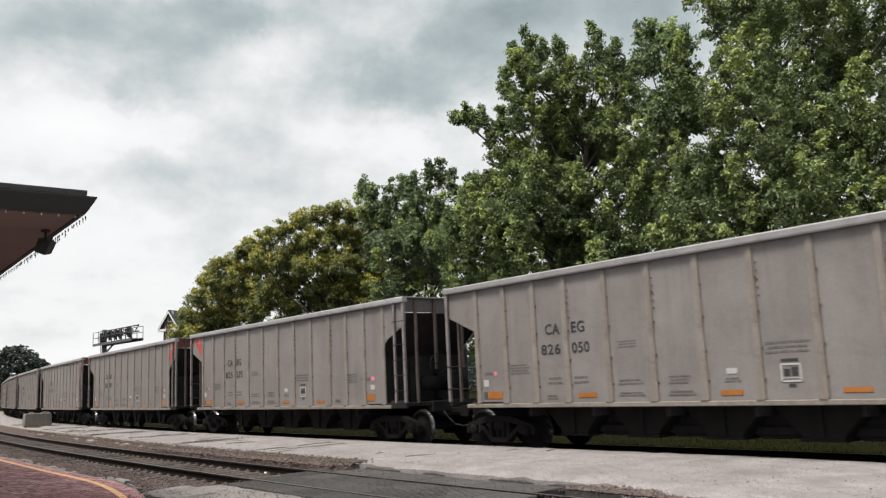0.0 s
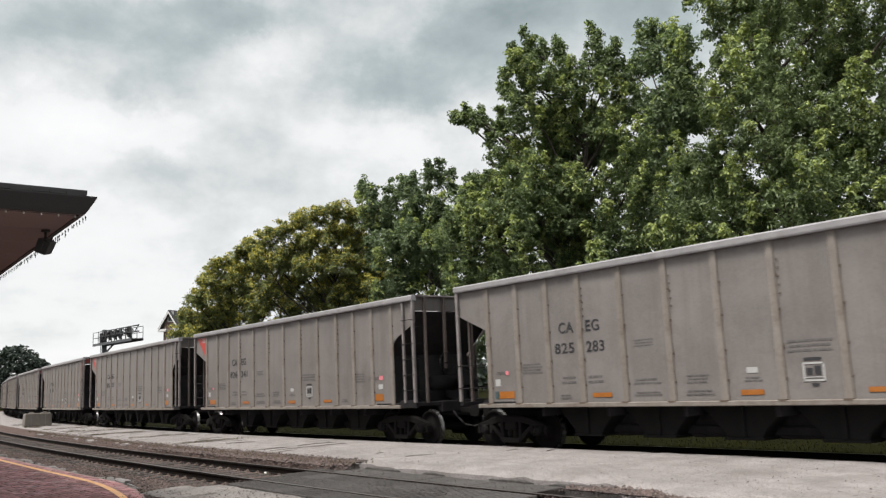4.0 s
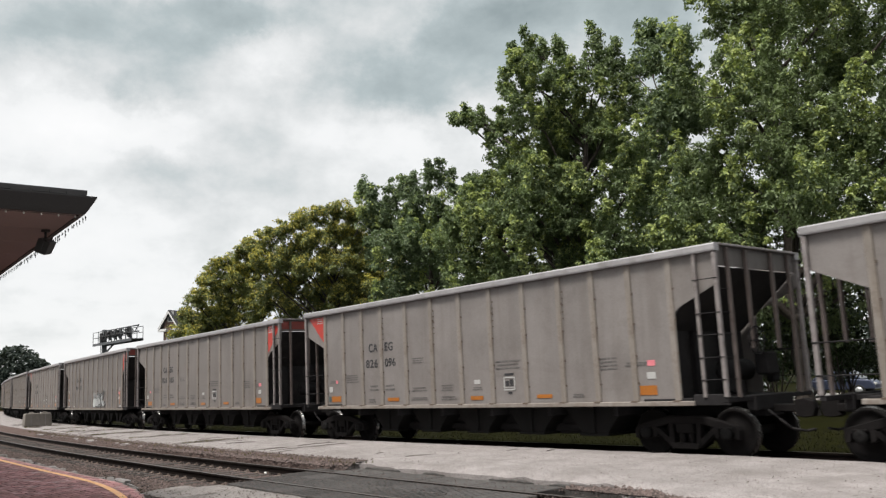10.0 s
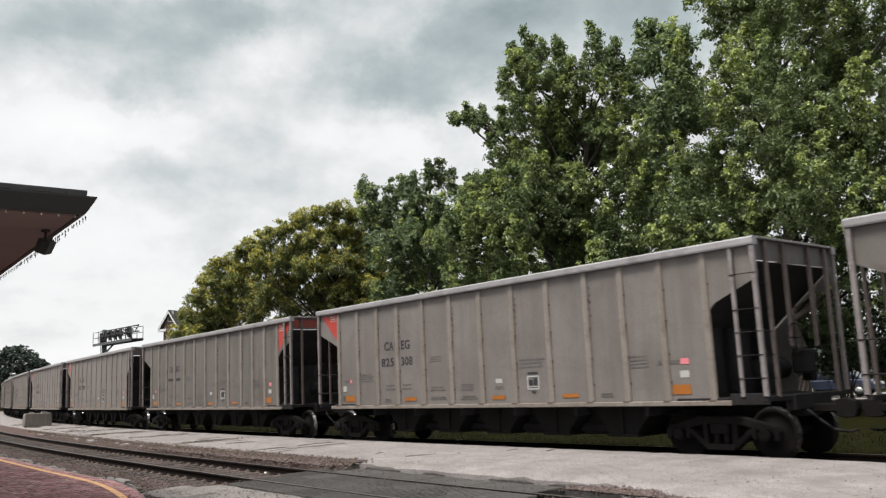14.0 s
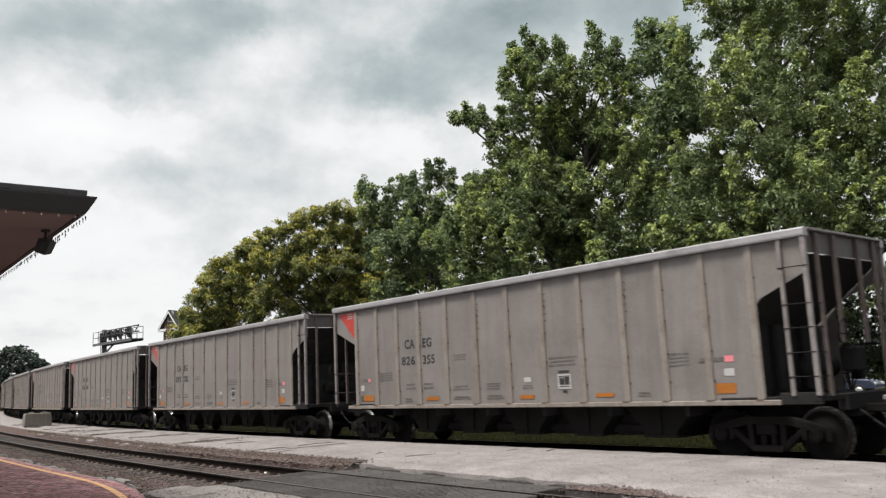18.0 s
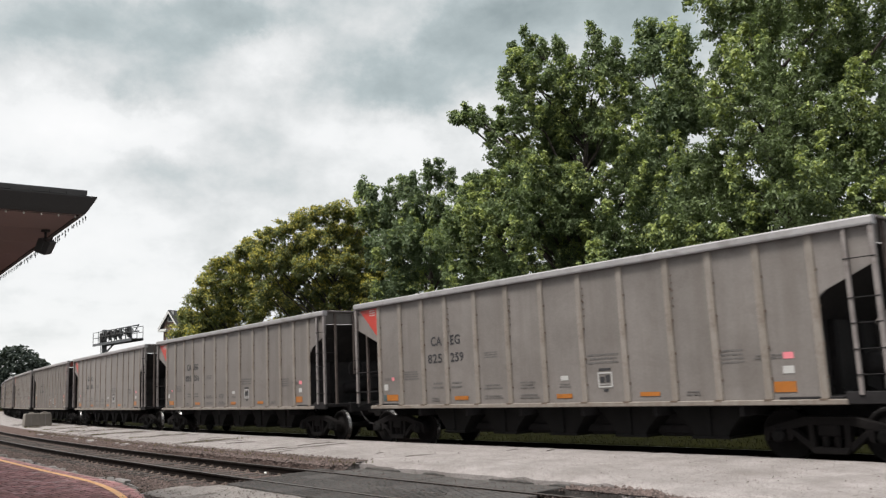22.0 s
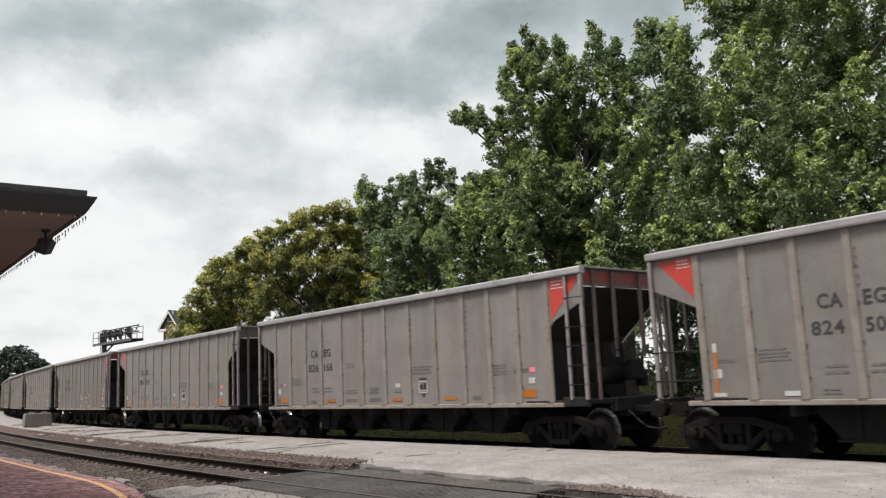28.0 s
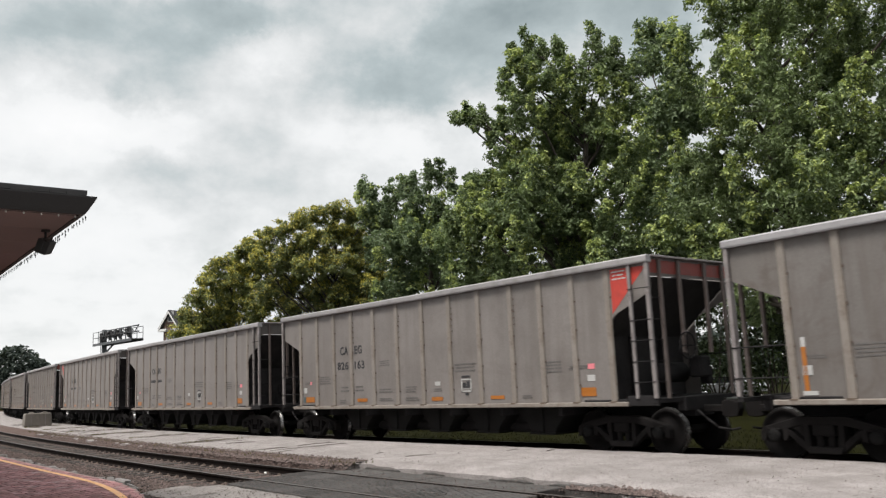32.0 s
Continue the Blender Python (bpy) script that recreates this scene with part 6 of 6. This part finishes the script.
tree("maple_tree", -25.2, 33.6, 36.8, [(-2.2, 18.8, 0.70), (-1.5, 18.6, 0.55), (-0.6, 18.6, 0.70), (1.2, 18.3, 0.75), (2.2, 17.5, 0.75), (2.9, 16.5, 0.75), (-2.9, 18.1, 0.65), (-3.4, 16.9, 0.65), (-6.2, 15.9, 0.35), (-5.6, 15.7, 0.45), (-4.9, 15.3, 0.55), (-4.3, 14.6, 0.65), (-3.7, 15.2, 0.60), (-2.0, 16.8, 1.30), (-0.4, 16.8, 1.40), (1.2, 16.4, 1.30), (2.5, 15.2, 1.20), (-2.8, 15.0, 1.30), (-1.0, 14.2, 1.80), (1.2, 13.7, 1.10), (2.6, 13.0, 1.30), (-3.8, 13.1, 1.40), (-1.9, 11.9, 1.80), (0.1, 11.0, 1.10), (2.4, 10.8, 1.50), (-4.7, 10.9, 1.60), (-2.9, 9.6, 1.80), (-0.9, 8.7, 1.20), (1.6, 8.6, 1.60), (-5.5, 9.7, 1.30), (-5.3, 7.9, 1.60), (-6.2, 6.8, 1.40), (-3.3, 7.2, 1.70), (-1.1, 6.7, 1.60), (1.1, 6.6, 1.60), (-4.9, 5.1, 1.60), (-2.3, 5.0, 1.60), (1.3, 4.8, 1.60), (-5.3, 11.4, 1.20), (-5.8, 10.3, 1.20), (-6.6, 9.2, 1.20), (-0.8, 11.5, 1.20), (0.1, 8.2, 1.30), (-1.4, 15.5, 1.20), (0.6, 14.8, 1.10), (-2.4, 11.1, 1.40), (-3.5, 11.3, 1.30), (-0.6, 9.6, 1.20)], 20.0, "tall full green maple tree beside the railway", [M_MAPLE, M_TIP], 11, 27, 0.16, 0.34)
tree("maple_tree", -14.6, 32.9, 24.0, [(-1.3, 16.5, 1.7), (0.7, 16.1, 2.5), (2.9, 14.7, 2.2), (5.3, 15.2, 1.7), (-1.7, 13.3, 2.0), (-2.6, 10.6, 1.8), (0.2, 11.8, 2.8), (2.7, 11.1, 2.6), (-2.1, 8.0, 2.2), (0.7, 8.0, 2.5), (3.4, 8.0, 2.4),
     (-4.2, 8.0, 1.4), (5.3, 11.3, 2.6), (2.2, 18.9, 2.2), (0.1, 19.4, 1.8), (4.4, 17.6, 1.5), (-1.5, 5.2, 1.8), (2.4, 5.0, 1.8), (6.2, 8.2, 2.2)], 21.0, "very tall dense green maple tree beside the railway", [M_MAPLE3, M_TIP], 12, 26, 0.16, 0.42)
tree("maple_tree", -26.0, 42.7, 31.3, [(0.4, 22.1, 1.2), (1.2, 19.2, 1.8), (-0.1, 17.3, 1.5), (1.6, 16.4, 2.0), (-0.7, 13.9, 2.0), (1.8, 12.6, 2.0), (0.2, 9.7, 2.3), (-2.0, 7.4, 2.0), (2.2, 7.0, 2.0)], 22.0,
     "tall dark green tree behind the maples", [M_MAPLE2, M_TIP], 13, 20, 0.24, 0.34, shoots=0.5)
tree("maple_tree", -38.4, 35.0, 47.7, [(-4.0, 14.3, 0.55), (-3.4, 13.9, 0.60), (-2.3, 13.6, 0.70), (-1.5, 14.2, 0.65), (-0.8, 14.2, 0.65), (0.2, 14.8, 0.65), (0.9, 15.1, 0.65), (1.7, 14.4, 0.65), (2.4, 13.0, 0.70), (-3.2, 12.4, 1.20), (-2.0, 12.2, 1.50), (-0.4, 12.5, 1.60), (1.2, 12.2, 1.40), (-0.7, 10.0, 1.80), (-2.6, 10.0, 1.50), (1.5, 9.7, 1.50), (-1.8, 7.2, 1.50), (1.3, 6.5, 1.60), (-0.0, 4.2, 1.50), (-2.6, 4.4, 1.50), (2.6, 4.4, 1.40)], 15.5, "medium green maple tree beside the railway", [M_MAPLE2, M_TIP], 14, 26, 0.18, 0.28)
tree("goldenrain_tree", -50.3, 36.2, 54.3, [(-5.5, 12.6, 0.95), (-4.5, 12.8, 0.95), (-3.5, 13.4, 0.95), (-2.4, 14.1, 0.95), (-1.1, 14.4, 0.95), (0.1, 14.8, 0.95), (1.4, 14.7, 0.95), (2.4, 14.2, 0.95), (3.4, 13.6, 0.95), (-4.9, 11.0, 1.20), (-3.7, 11.5, 1.20), (-2.4, 12.1, 1.20), (-1.2, 12.5, 1.20), (0.3, 12.9, 1.20), (1.8, 12.8, 1.20), (3.0, 12.2, 1.20), (4.4, 12.0, 1.10), (-2.1, 10.6, 1.10), (-0.6, 10.7, 1.10), (0.9, 10.9, 1.10), (2.5, 10.7, 1.00), (4.2, 10.3, 1.00), (-3.7, 9.4, 1.10), (-3.3, 7.8, 1.00), (-5.0, 8.9, 1.10), (-1.3, 9.0, 0.90), (0.8, 9.2, 0.90), (2.9, 8.9, 0.90), (-0.3, 7.7, 0.80), (2.0, 7.6, 0.80), (1.7, 9.5, 1.20), (3.3, 9.6, 1.20), (2.2, 8.1, 1.20), (0.4, 8.5, 1.10), (4.6, 8.6, 1.20)], 15.0,
     "broad goldenrain tree with yellow blooms", [M_GOLDLEAF, M_GOLDBLOOM], 15, 28, 0.165, 0.3, bloom=0.8, spire=0.2)
tree("goldenrain_tree", -58.0, 31.6, 61.4, [(-3.2, 6.5, 0.85), (-2.8, 7.7, 0.85), (-2.1, 8.9, 0.90), (-1.4, 10.1, 0.90), (-0.7, 11.3, 0.90), (0.2, 12.0, 0.90), (1.3, 12.5, 0.90), (2.4, 12.8, 0.90), (-1.1, 7.9, 1.30), (-0.0, 9.2, 1.40), (1.3, 10.5, 1.40), (2.6, 11.0, 1.30), (-2.0, 6.0, 1.20), (0.5, 6.8, 1.40), (2.2, 8.0, 1.40), (3.5, 8.8, 1.30), (1.8, 5.8, 1.30), (-0.8, 5.0, 1.20), (3.9, 6.6, 1.20)], 12.0,
     "broad goldenrain tree with yellow blooms", [M_GOLDLEAF, M_GOLDBLOOM], 16, 28, 0.165, 0.28, bloom=0.8, spire=0.2)
for k in range(15):
    rng_k = random.Random(200 + k)
    x = -62 + k * 4.1 + rng_k.uniform(-1, 1)
    if abs(x + 28.9) < 2.6:
        continue
    shrub(pose(x, 41.5 + rng_k.uniform(-2.0, 2.5) + 0.0012 * x * x, GROUND, 0, 0, 37 * k), rng_k.uniform(1.6, 2.3), rng_k.uniform(2.6, 4.4), 1700, 40 + k, "rounded green shrub under the trees")
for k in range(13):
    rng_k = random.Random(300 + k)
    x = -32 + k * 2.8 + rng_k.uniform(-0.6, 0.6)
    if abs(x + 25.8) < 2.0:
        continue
    shrub(pose(x, 38.4 + rng_k.uniform(-0.8, 0.8), GROUND, 0, 0, 37 * k), rng_k.uniform(2.2, 2.7), rng_k.uniform(5.8, 7.4), 4600, 80 + k, "tall dense green shrub darkened by shade under the maples", M_DARKSHRUB)
far_woods()
white_stone = bmesh.new()
bmesh.ops.create_icosphere(white_stone, subdivisions=2, radius=0.03)
for vv in white_stone.verts:
    vv.co *= 1 + 0.3 * noise.noise(vv.co * 30)
    vv.co.z = vv.co.z * 0.7 + 0.028
tagged(part("stone", white_stone, M_TRIM, None, at=pose(-14.3, 8.6, PAVE - 0.02, 0, 0, 30)), "small white stone on the brown gravel bank", "stone")


def lawn_spot(u, w, rng_):
    s = -48 + 46 * u
    x, y, _ = train_line(s, 4.2 + 7.0 * w)
    return x, y, GROUND - 0.01


# blades take the same colour, with the shade already in it
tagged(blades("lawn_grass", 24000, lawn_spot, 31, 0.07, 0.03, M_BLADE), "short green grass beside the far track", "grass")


# ---- what moves ----
def motions():
    """The train runs past; its wheels turn while the wagon is in sight; the boughs sway in the wind."""
    step = 1.0
    for n, w in WAGONS.items():
        walk(w, [(k * step, wagon_pose(k * step, n)) for k in range(33)])
        rows = []
        for k in range(0, 32 * FPS + 1):
            t = k / FPS
            s = rear_end(t, n) + HALF
            if -52 < s < 14:
                rows.append((t, math.degrees(s / 0.457)))
        if not rows:
            continue
        for truck in [c for c in w.children if c.name.startswith("truck")]:
            for ws in [c for c in truck.children if c.name.startswith("wheelset")]:
                x = ws.matrix_basis.translation.x
                keys = [(t, pose(x, 0, 0.457, 0, a % 360, 0)) for t, a in rows]
                if rows[0][0] > 0:
                    keys.insert(0, (0.0, keys[0][1]))
                if rows[-1][0] < 32:
                    keys.append((32.0, keys[-1][1]))
                walk(ws, keys)
    for moving, seed in SWAY:
        rng = random.Random(seed)
        for o, piv in moving:
            pa, pb, fa, fb = rng.uniform(0, 6), rng.uniform(0, 6), rng.uniform(1.3, 2.0), rng.uniform(1.6, 2.6)
            rows = []
            for k in range(0, 65):
                t = k * 0.5
                gust = 0.6 + 0.4 * math.sin(t * 0.31 + seed)
                rows.append((t, pose(*piv, 0.55 * gust * math.sin(fa * t + pa), 0.45 * gust * math.sin(fb * t + pb), 0.3 * math.sin(0.9 * t + pb))))
            walk(o, rows)


motions()
